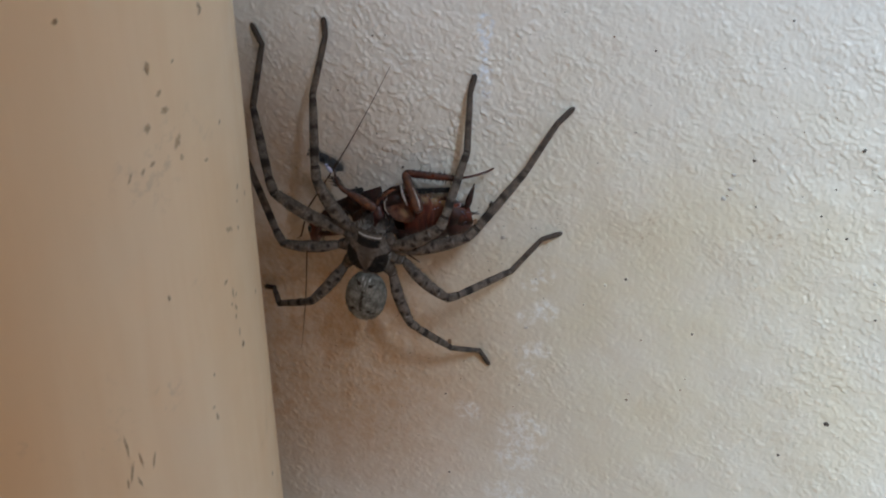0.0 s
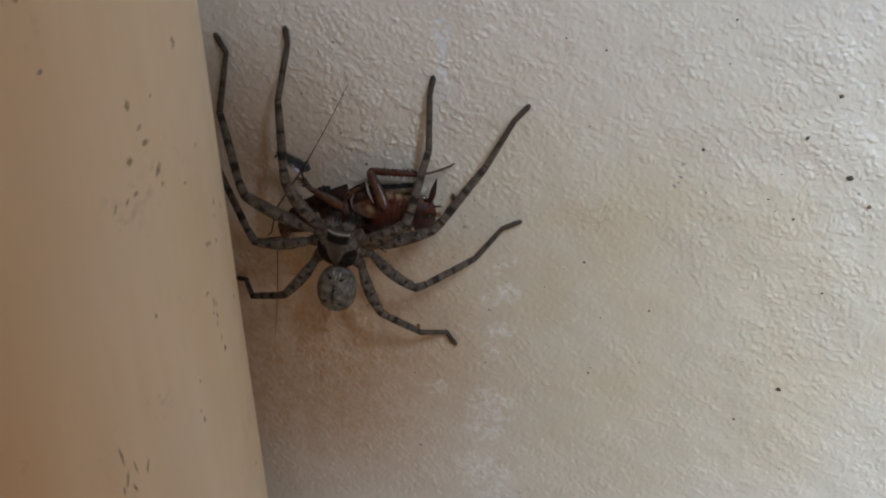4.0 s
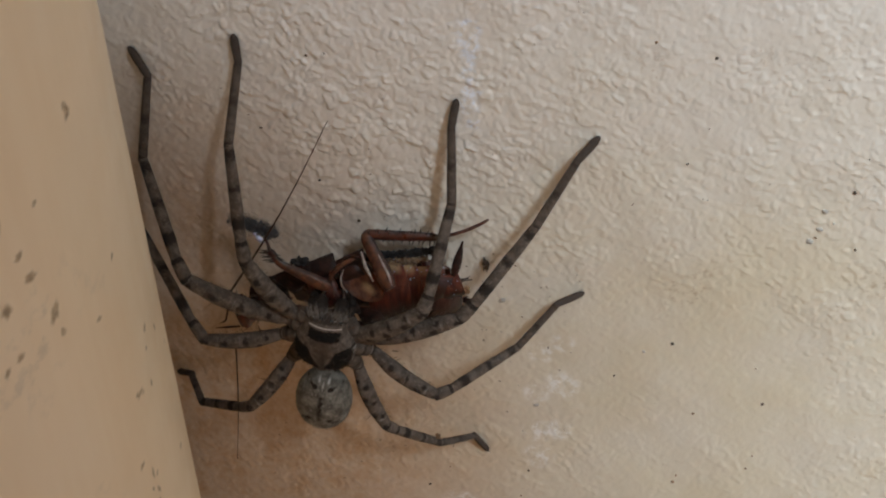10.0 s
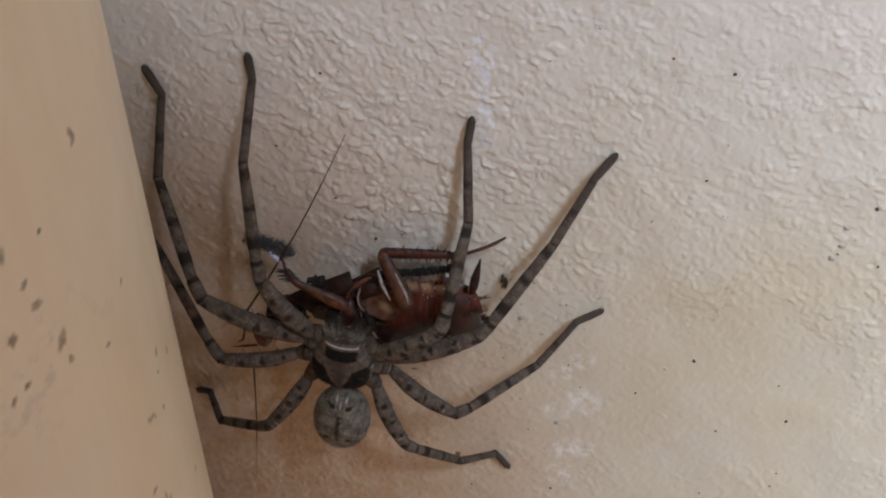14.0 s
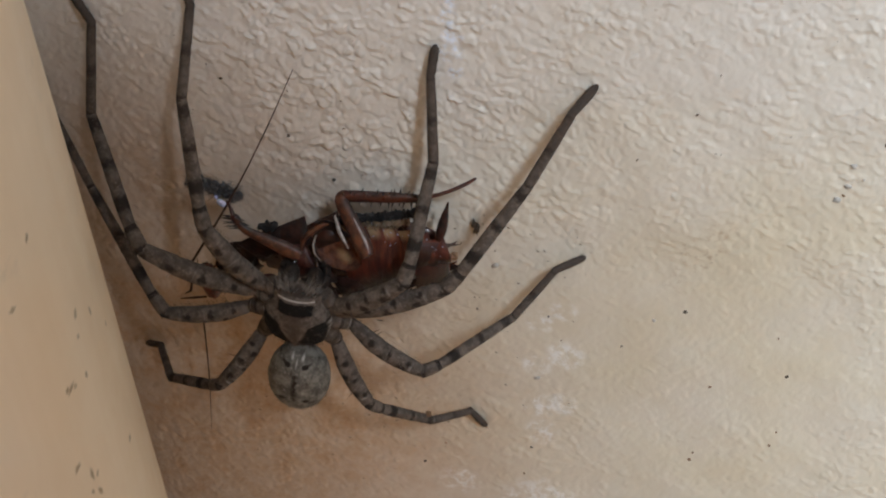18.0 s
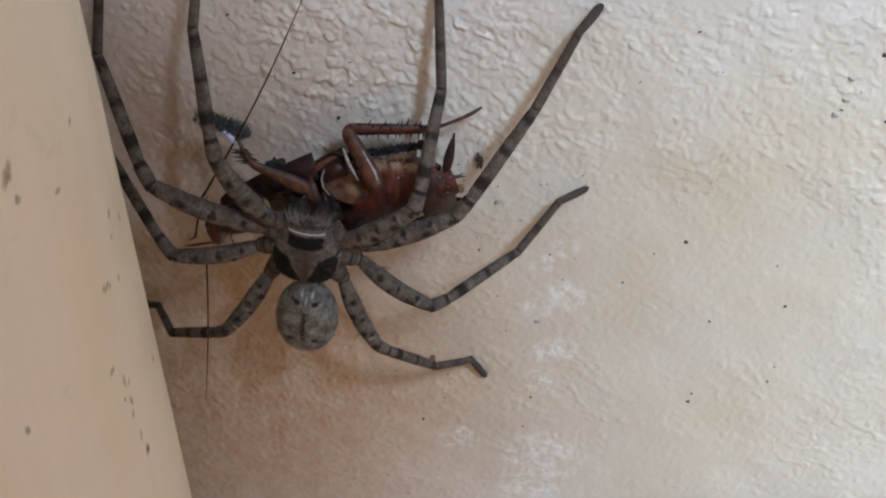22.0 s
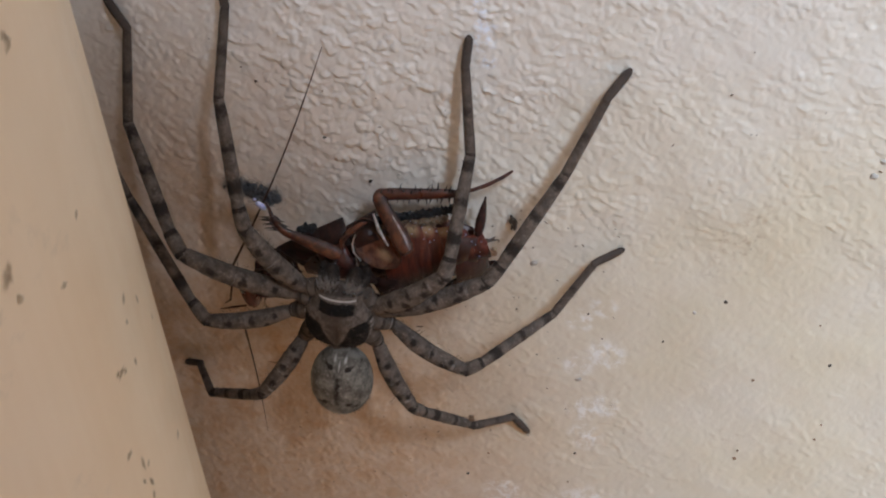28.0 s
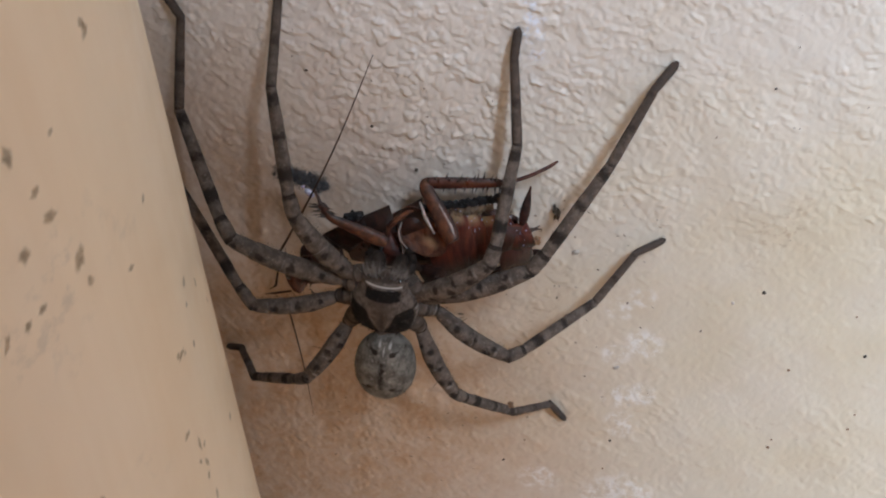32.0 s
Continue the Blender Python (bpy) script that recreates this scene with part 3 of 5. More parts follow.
        top = s.point(on_pipe(a, z, pipe_wave(a, z) + 0.05), 1.0)
        under = s.point(on_pipe(a, z, -0.3), 0.0)
        for j in range(k):
            n1 = (j + 1) % k
            s.faces += [(loops[0][j], loops[0][n1], top), (loops[2][n1], loops[2][j], under)]
            for inner, outer in zip(loops, loops[1:]):
                s.faces.append((outer[j], outer[n1], inner[n1], inner[j]))
        part("mould_spot", s, DARK_MOULD if black else MOULD, pipe)


build_pipe()

# ---- the huntsman spider ----
BODY = Matrix(((0.985, 0.172, 0.0, -25.1), (0.003, -0.020, -1.0, -15.3), (-0.172, 0.985, -0.020, 3.0), (0, 0, 0, 1)))
ROOT = (-25.4, 0.0, 3.2)


def bump(x, y, cx, cy, r):
    d = math.hypot(x - cx, y - cy) / r
    return max(0.0, 1.0 - d * d) if d < 1 else 0.0


def line_at(y):
    """Half width of the middle triangle of the shield."""
    return 0.33 * (y + 5.3)


def carapace_point(u, v):
    """Head and chest shield: x across, y to the front, z up from the back; u round, v from front to rear."""
    y = -0.45 + 5.65 * math.cos(v)
    w = math.sin(v) ** 0.62
    half = (4.9 if y < 0 else 4.9 - 0.30 * y) * w
    if y > 3.2:
        half = max(half, 3.3 * min(1.0, (5.2 - y) / 0.5))
    x, up = half * math.cos(u), math.sin(u)
    z = (3.0 - 0.035 * (y - 1) ** 2 if up > 0 else 2.0) * w * up
    if up > 0:
        z -= 0.35 * math.exp(-((x / 0.35) ** 2 + ((y + 1.5) / 2.0) ** 2))
    ax = abs(x)
    soft_in = lambda d, w: max(0.0, min(1.0, 0.5 + d / w))
    line = line_at(y)
    # the band behind the eyes and the two dark fields, streaked with paler hairs from the middle outwards
    band = soft_in(min(y - 1.95 - 0.04 * ax * ax, 3.8 - y, 2.5 - ax), 0.4)
    field = soft_in(min(0.9 - 0.30 * max(0.0, 4.4 - ax) - y, ax - line - 0.25, y + 5.5), 0.4)
    field *= 1.0 - 0.30 * max(0.0, math.sin(11 * math.atan2(ax, y + 1.2) + 2.5 * math.sin(1.3 * x + 2.2 * y))) ** 2
    dark = max(band, field, 0.65 * soft_in(y - 4.6, 0.4))
    pale = 0.56 * soft_in(min(y - 4.0, 4.32 - y, 2.65 - ax), 0.16) if up > 0 else 0.0
    brown = max(0.0, min(0.75, 0.9 - ax / (0.3 + max(0.0, line_at(y))))) if y < 2.0 else (0.55 if y > 4.6 else 0.0)
    if -5.3 < y < 1.6:
        stripe = max(0.0, 1 - (abs(ax - line) / 0.32) ** 2) * (0.75 + 0.25 * math.sin(5.3 * y + 2 * x))
        pale, dark = max(pale, 0.42 * stripe), dark * (1 - stripe)
    if half > 0 and -4.6 < y < 0.5:
        fringe = soft_in(ax / half - 0.93, 0.06) * (0.7 + 0.3 * math.sin(7.1 * y))
        pale, dark = max(pale, 0.46 * fringe), dark * (1 - fringe)
    if up < 0:
        dark, pale = 0.0, 0.0
    return (x, y, z), dark, pale, brown


def abdomen_point(u, v):
    y = -11.9 + 5.7 * math.cos(v)
    w = math.sin(v) ** 0.8
    x, z = 4.5 * w * math.cos(u), 3.9 * w * math.sin(u) + 1.0
    x += 0.85
    mid = x - 0.85
    ax, dark = abs(mid), 0.0
    y = (y + 7.4) / 1.214 - 9.5
    if math.sin(u) > 0:
        for cx, cy, rx, ry, d in ((1.3, -9.5, 0.5, 0.26, 1.0), (1.75, -9.35, 0.4, 0.16, 0.6), (2.9, -9.1, 0.28, 0.30, 0.8), (1.75, -14.4, 0.5, 0.3, 1.0), (2.5, -14.9, 0.9, 0.35, 0.5), (3.1, -13.8, 0.8, 0.8, 0.32),
                                  (3.7, -11.6, 0.4, 0.9, 0.3), (1.8, -11.4, 0.9, 0.22, 0.28), (2.4, -12.7, 1.0, 0.22, 0.28), (0.55, -10.3, 0.2, 0.5, 0.5), (2.6, -16.2, 0.6, 0.3, 0.5), (1.0, -7.3, 0.9, 0.35, 0.45)):
            dark = max(dark, d * max(0.0, 1.5 - ((ax - cx) / rx) ** 2 - ((y - cy) / ry) ** 2))
        if -14.6 < y < -10.4:
            dark = max(dark, 0.85 * max(0.0, 1 - (mid / 0.55) ** 2))
    pale = 0.6 * max(0.0, 1 - (mid / 0.30) ** 2 - ((y + 9.3) / 0.9) ** 2) + 0.55 * bump(ax, y, 0.75, -8.8, 0.45) + 0.44 * bump(ax, y, 1.5, -10.4, 0.6) + 0.46 * bump(ax, y, 1.3, -12.9, 0.6) + 0.32 * bump(ax, y, 0.9, -15.9, 0.6) + 0.3 * bump(ax, y, 2.5, -14.6, 0.4)
    return (x, -7.4 + (y + 9.5) * 1.214, z), dark, min(pale, 0.54), 0.0


def fuzz(shape, frame_, surface, count, length, seed, up_only=True):
    """Fine short hairs on a body."""
    rng = random.Random(seed)
    for _ in range(count):
        u, v = rng.uniform(0.05, math.pi - 0.05) if up_only else rng.uniform(0, math.tau), math.acos(rng.uniform(-0.97, 0.97))
        flags = surface(u, v)
        co = Vector(flags[0])
        nearby = Vector(surface(u + 0.02, v)[0]) - co, Vector(surface(u, v + 0.02)[0]) - co
        normal = nearby[1].cross(nearby[0]).normalized()
        if normal.z < 0 and co.z > 0.4:
            normal = -normal
        tip = co + length * rng.uniform(0.5, 1.2) * (normal * 0.7 + Vector((rng.uniform(-0.4, 0.4), -0.8, rng.uniform(-0.2, 0.3))))
        first = len(shape.verts)
        shape.spike(frame_ @ co, frame_ @ tip, 0.028)
        for k in range(first, len(shape.verts)):
            shape.flags["dark"][k], shape.flags["brown"][k] = flags[1], flags[3]


# joints of each leg from the hip ring to the foot
LEGS = {
    "left_first": [(-29.5, -14.0, 6.4), (-36.0, -16.0, 18.9), (-38.0, -9.0, 34.9), (-37.1, -2.0, 44.8), (-37.8, -0.5, 48.5)],
    "left_second": [(-31.1, -13.5, 5.0), (-45.7, -17.0, 14.9), (-53.8, -4.5, 27.6), (-51.4, -2.2, 41.5), (-54.2, -0.5, 45.3)],
    "left_third": [(-32.5, -13.0, 1.4), (-45.0, -16.0, 1.4), (-56.0, -6.0, 15.3), (-61.1, -2.2, 27.0), (-61.5, -0.6, 31.5)],
    "left_fourth": [(-31.8, -12.5, -4.0), (-38.7, -17.0, -12.0), (-49.8, -9.5, -19.4), (-54.3, -1.6, -21.0), (-57.1, -0.6, -21.8)],
    "right_first": [(-20.7, -14.0, 3.2), (-9.1, -14.9, 10.2), (-6.0, -5.5, 23.5), (-5.9, -2.4, 35.8), (-5.3, -0.5, 39.3)],
    "right_second": [(-20.5, -13.5, 2.1), (-3.8, -12.4, 7.2), (6.7, -6.0, 20.9), (12.6, -3.0, 31.3), (15.6, -0.6, 34.2)],
    "right_third": [(-18.4, -13.0, -0.5), (-7.9, -15.0, -7.6), (3.2, -5.5, -4.6), (9.2, -2.8, 2.7), (13.2, -0.6, 3.6)],
    "right_fourth": [(-21.3, -12.4, -4.7), (-16.8, -15.0, -15.6), (-9.9, -8.0, -25.6), (-5.5, -1.6, -30.0), (-3.5, -0.6, -34.4)],
}
HIPS = {"left_first": (-3.2, 3.4), "left_second": (-3.9, 1.3), "left_third": (-3.9, -1.0), "left_fourth": (-3.3, -3.1),
        "right_first": (3.2, 3.4), "right_second": (3.9, 1.3), "right_third": (3.9, -1.0), "right_fourth": (3.3, -3.1)}
FEMUR = [(0, 0.85), (0.08, 1.15), (0.35, 1.50), (0.7, 1.40), (0.93, 1.15), (1, 0.98)]
PATELLA = [(0, 0.95), (0.3, 1.10), (0.8, 1.03), (1, 0.9)]
TIBIA = [(0, 0.86), (0.2, 0.98), (0.6, 0.92), (0.9, 0.80), (1, 0.72)]
METATARSUS = [(0, 0.70), (0.1, 0.73), (0.6, 0.68), (0.92, 0.62), (1, 0.57)]
TARSUS = [(0, 0.56), (0.15, 0.62), (0.7, 0.64), (0.93, 0.5), (1, 0.2)]


def rings(*spots):
    """Dark bands along a limb: (centre, half width) pairs."""
    def mark(s, a):
        d = max((1.25 - 0.5 * (abs(s - c) / w) ** 2 if abs(s - c) < w * 1.6 else 0.0 for c, w in spots), default=0.0)
        return max(0.0, min(1.0, d)), 0.0, 0.0
    return mark


def blotches(*spots):
    """Dark spots on the outer face of a limb, with a weak ring round each: (place along, half length, angle)."""
    def mark(s, a):
        d, l = 0.0, 0.0
        for c, w, at in spots:
            turn = (a - at + math.pi) % math.tau - math.pi
            near = (abs(s - c) / (0.75 * w)) ** 2
            d = max(d, 1.4 - 0.7 * near - (turn / 0.45) ** 2, 0.36 - 0.25 * near)
            l = max(l, 0.44 - 0.5 * abs(near - 3.4)) if abs(turn) < 0.9 else l
        return max(0.0, min(1.0, d)), l, 0.0
    return mark


def hairy(shape, a, b, radius, count, length, rng):
    a, b = Vector(a), Vector(b)
    along = (b - a).normalized()
    u = along.orthogonal().normalized()
    v = along.cross(u)
    for _ in range(count):
        s, t = rng.uniform(0.04, 0.97), rng.uniform(0, math.tau)
        out = math.cos(t) * u + math.sin(t) * v
        base = a.lerp(b, s) + out * radius * 0.9
        shape.spike(base, base + length * rng.uniform(0.5, 1.3) * (out * 0.75 + along * rng.uniform(0.3, 0.9)), 0.026)


def spines(a, b, radius, places, length, rng):
    """Long dark bristles standing off a limb, each a shape of its own."""
    made = []
    a, b = Vector(a), Vector(b)
    along = (b - a).normalized()
    u = along.orthogonal().normalized()
    v = along.cross(u)
    for place in places:
        for t in (rng.uniform(0, 2.6), rng.uniform(3.2, 5.8)):
            out = math.cos(t) * u + math.sin(t) * v
            base = a.lerp(b, place + rng.uniform(-0.03, 0.03)) + out * radius * 0.85
            made.append(Shape().spike(base, base + length * rng.uniform(0.7, 1.15) * (out * 0.85 + along * 0.45), 0.08, out * 0.1))
    return made


def build_spider():
    spider = thing("huntsman_spider", ROOT, "large grey huntsman spider with dark-ringed legs gripping its prey", "spider")
    shield = Shape().dome(BODY, carapace_point, 110, 120)
    fuzz(shield, BODY, carapace_point, 900, 0.42, 11)
    carapace = part("carapace", shield, PALE_SKIN, spider, "grey-brown shield with a black band and a dark V")
    for x, y, z, r in ((-2.2, 4.95, 0.9, 0.30), (-0.8, 5.1, 1.0, 0.28), (0.8, 5.1, 1.0, 0.28), (2.2, 4.95, 0.9, 0.30), (-2.3, 4.0, 2.0, 0.13), (-0.9, 4.1, 2.3, 0.11), (0.9, 4.1, 2.3, 0.11), (2.3, 4.0, 2.0, 0.13)):
        part("eye", Shape().blob(BODY @ Vector((x, y, z)), (r, r, r), 3, 0.0, 12, 8), EYE, carapace, "glossy black eye")
    belly = Shape().dome(BODY, abdomen_point, 80, 70)
    fuzz(belly, BODY, abdomen_point, 900, 0.32, 12)
    abdomen = part("abdomen", belly, MOTTLED_SKIN, spider, "round pale-grey abdomen with black spots")
    for x in (-0.5, 0.5):
        part("spinneret", Shape().limb(BODY @ Vector((x, -17.0, 0.2)), BODY @ Vector((x * 1.2, -18.0, 0.0)), [(0, 0.38), (0.7, 0.3), (1, 0.1)], 8, 4), SKIN, abdomen)
    chest = Shape()
    chest.limb(BODY @ Vector((0, 4.2, -1.8)), BODY @ Vector((0, -4.6, -1.6)), [(0, 1.2), (0.4, 3.0), (0.8, 2.4), (1, 1.0)], 20, 10, flat=0.45)
    part("sternum", chest, SKIN, spider)
    part("waist", Shape().limb(BODY @ Vector((0, -5.4, -0.3)), BODY @ Vector((0, -7.4, 0.4)), [(0, 1.0), (0.5, 0.8), (1, 1.1)], 12, 4), SKIN, spider)
    for side in (-1, 1):
        jaw = Shape().limb(BODY @ Vector((side * 1.55, 4.0, -0.5)), BODY @ Vector((side * 1.7, 5.5, -3.8)), [(0, 0.9), (0.25, 1.2), (0.6, 1.2), (0.9, 0.9), (1, 0.5)], 18, 16, marks=lambda s, a: (0.4 + 0.2 * math.sin(a * 5), 0.0, 0.0))
        hairy(jaw, BODY @ Vector((side * 1.55, 4.2, -0.5)), BODY @ Vector((side * 1.7, 5.4, -3.8)), 1.1, 170, 0.6, random.Random(40 + side))
        chelicera = part("chelicera", jaw, DARK_SKIN, spider, "dark hairy jaw sunk into the prey")
        part("fang", Shape().tube([BODY @ Vector(q) for q in ((side * 1.7, 5.4, -3.8), (side * 1.4, 6.3, -4.6), (side * 0.7, 6.6, -5.3))], [0.4, 0.3, 0.05], 8), FANG, chelicera, "curved black fang")
        rng = random.Random(60 + side)
        stops = [(side * 2.7, 3.4, -2.4), (side * 3.2, 4.6, -3.6), (side * 2.8, 5.0, -4.8), (side * 2.0, 5.2, -5.8)]
        stops = [BODY @ Vector(q) for q in stops]
        arm = Shape().limb(stops[0], stops[1], [(0, 0.6), (0.5, 0.75), (1, 0.6)], 12, 6)
        hairy(arm, stops[0], stops[1], 0.6, 60, 0.5, rng)
        palp = part("pedipalp", arm, DARK_SKIN, spider)
        for name, p, q, r in (("palp_tibia", stops[1], stops[2], 0.62), ("palp_tarsus", stops[2], stops[3], 0.72)):
            s = Shape().limb(p, q, [(0, r * 0.8), (0.5, r), (0.9, r * 0.8), (1, r * 0.3)], 12, 7, marks=lambda t, a: (0.5 if t < 0.2 else 0.3, 0, 0))
            hairy(s, p, q, r * 0.9, 90, 0.6, rng)
            part(name, s, DARK_SKIN, palp)
    # long pale hairs that fan out from the face over the jaws
    fan = Shape()
    rng = random.Random(77)
    for _ in range(200):
        x = rng.choice((-1, 1)) * abs(rng.gauss(1.6, 0.75))
        tuft = 0.6 if abs(abs(x) - 1.6) < 0.9 else 0.0
        a = Vector((x, rng.uniform(4.4, 5.2), rng.uniform(-0.6, 1.2)))
        b = a + Vector((x * rng.uniform(0.0, 0.4) + rng.gauss(0, 0.28), rng.uniform(0.2, 1.2) + tuft * rng.random(), rng.uniform(-2.2, -0.4)))
        fan.spike(BODY @ a, BODY @ b, 0.07 if rng.random() < 0.3 else 0.035, BODY.to_3x3() @ Vector((0, 0, 0.25)))
    part("face_hairs", fan, FACE_HAIR, spider, "fan of pale grey face hairs", kind="stuff")
    for n, (which, joints) in enumerate(LEGS.items()):
        rng = random.Random(100 + n)
        hip = BODY @ Vector((*HIPS[which], -1.2))
        j = [Vector(q) for q in joints]
        # a slender hip, thigh, knee, shin, long foot and toe
        coxa = Shape().limb(hip, j[0], [(0, 1.35), (0.5, 1.45), (0.80, 1.25), (0.9, 1.0), (1, 1.08)], 16, 20, marks=lambda t, a: (0.8 if 0.5 < t < 0.62 or t > 0.93 else 0.0, 0.42 if 0.84 < t < 0.92 else 0.0, 0.3))
        hairy(coxa, hip, j[0], 1.2, 60, 0.5, rng)
        leg = part("leg", coxa, SKIN, spider)
        thigh_end = j[0].lerp(j[1], 0.965)
        knee_end = j[1].lerp(j[2], 0.16)
        thick = 1.0 if "first" in which or "second" in which else 0.86
        back = lambda a, b: a - (b - a).normalized() * 0.45
        scale = lambda prof: [(s, r * thick) for s, r in prof]
        bow = (j[1] - j[0]).cross(j[2] - j[1]).cross(j[1] - j[0])
        bow = bow.normalized() * -0.7 if bow.length > 0 else Vector((0, -0.7, 0))
        s = Shape().limb(j[0], thigh_end, scale(FEMUR), 18, 40, sag=bow, marks=blotches((0.22, 0.035, 0.5), (0.32, 0.045, -0.5), (0.48, 0.05, 0.35), (0.56, 0.035, -0.7), (0.74, 0.06, 0.2), (0.80, 0.035, -0.8), (0.97, 0.04, 0.0)), rng=rng, rough=0.03)
        hairy(s, j[0], thigh_end, 1.25 * thick, 220, 0.55, rng)
        femur = part("femur", s, SKIN, leg)
        for bristle in spines(j[0] + bow * 0.6, thigh_end + bow * 0.4, 1.3 * thick, (0.3, 0.52, 0.74), 1.7, rng):
            part("bristle", bristle, BRISTLE, leg, "long dark bristle")
        s = Shape().limb(back(thigh_end, knee_end), knee_end, scale(PATELLA), 16, 12, marks=rings((0.05, 0.1), (0.95, 0.12)), rng=rng, rough=0.03)
        hairy(s, thigh_end, knee_end, 1.0 * thick, 60, 0.5, rng)
        part("patella", s, SKIN, leg)
        s = Shape().limb(back(knee_end, j[2]), j[2], scale(TIBIA), 16, 40, marks=lambda t, a: (max(0.0, 1.1 - ((t - 0.21) / 0.08) ** 2, 0.85 - ((t - 0.56) / 0.06) ** 2, 0.9 - ((t - 0.90) / 0.09) ** 2), 0.3 * max(0.0, 1 - ((t - 0.38) / 0.1) ** 2), 0.25 * max(0.0, t - 0.4)), rng=rng, rough=0.03)
        hairy(s, knee_end, j[2], 0.92 * thick, 170, 0.5, rng)
        part("tibia", s, SKIN, leg)
        s = Shape().limb(back(j[2], j[3]), j[3], scale(METATARSUS), 14, 30, marks=lambda t, a: (max(0.0, 0.9 - ((t - 0.03) / 0.08) ** 2, 0.8 - ((t - 0.52) / 0.09) ** 2, 0.7 - ((t - 0.97) / 0.06) ** 2, 0.5 - ((t - 0.28) / 0.03) ** 2), 0.0, 0.22 + 0.4 * t), rng=rng, rough=0.03)
        hairy(s, j[2], j[3], 0.7 * thick, 170, 0.5, rng)
        part("metatarsus", s, SKIN, leg)
        s = Shape().limb(back(j[3], j[4]), j[4], scale(TARSUS), 12, 10, marks=lambda t, a: (0.35 + 0.4 * t, 0.0, 0.8), rng=rng, rough=0.04)
        hairy(s, j[3], j[4], 0.6 * thick, 110, 0.5, rng)
        part("tarsus", s, SKIN, leg)
    return spider


build_spider()

# ---- the cockroach in its grip, belly outwards ----
R_HEAD, R_TAIL = Vector((-39.0, -6.0, 2.3)), Vector((-4.8, -5.0, 8.4))
R_LONG = (R_TAIL - R_HEAD).normalized()
R_BELLY = Vector((0.02, -0.985, 0.15))
R_BELLY = (R_BELLY - R_LONG * R_BELLY.dot(R_LONG)).normalized()
R_SIDE = R_BELLY.cross(R_LONG) * -1
if R_SIDE.z < 0:
    R_SIDE = -R_SIDE


def roach(along, side, out):
    """A place on the insect: mm from its head, to its upper side, out of its belly."""
    along, side, out = float(along), float(side), float(out)
    return R_HEAD + R_LONG * along + R_SIDE * side + R_BELLY * out


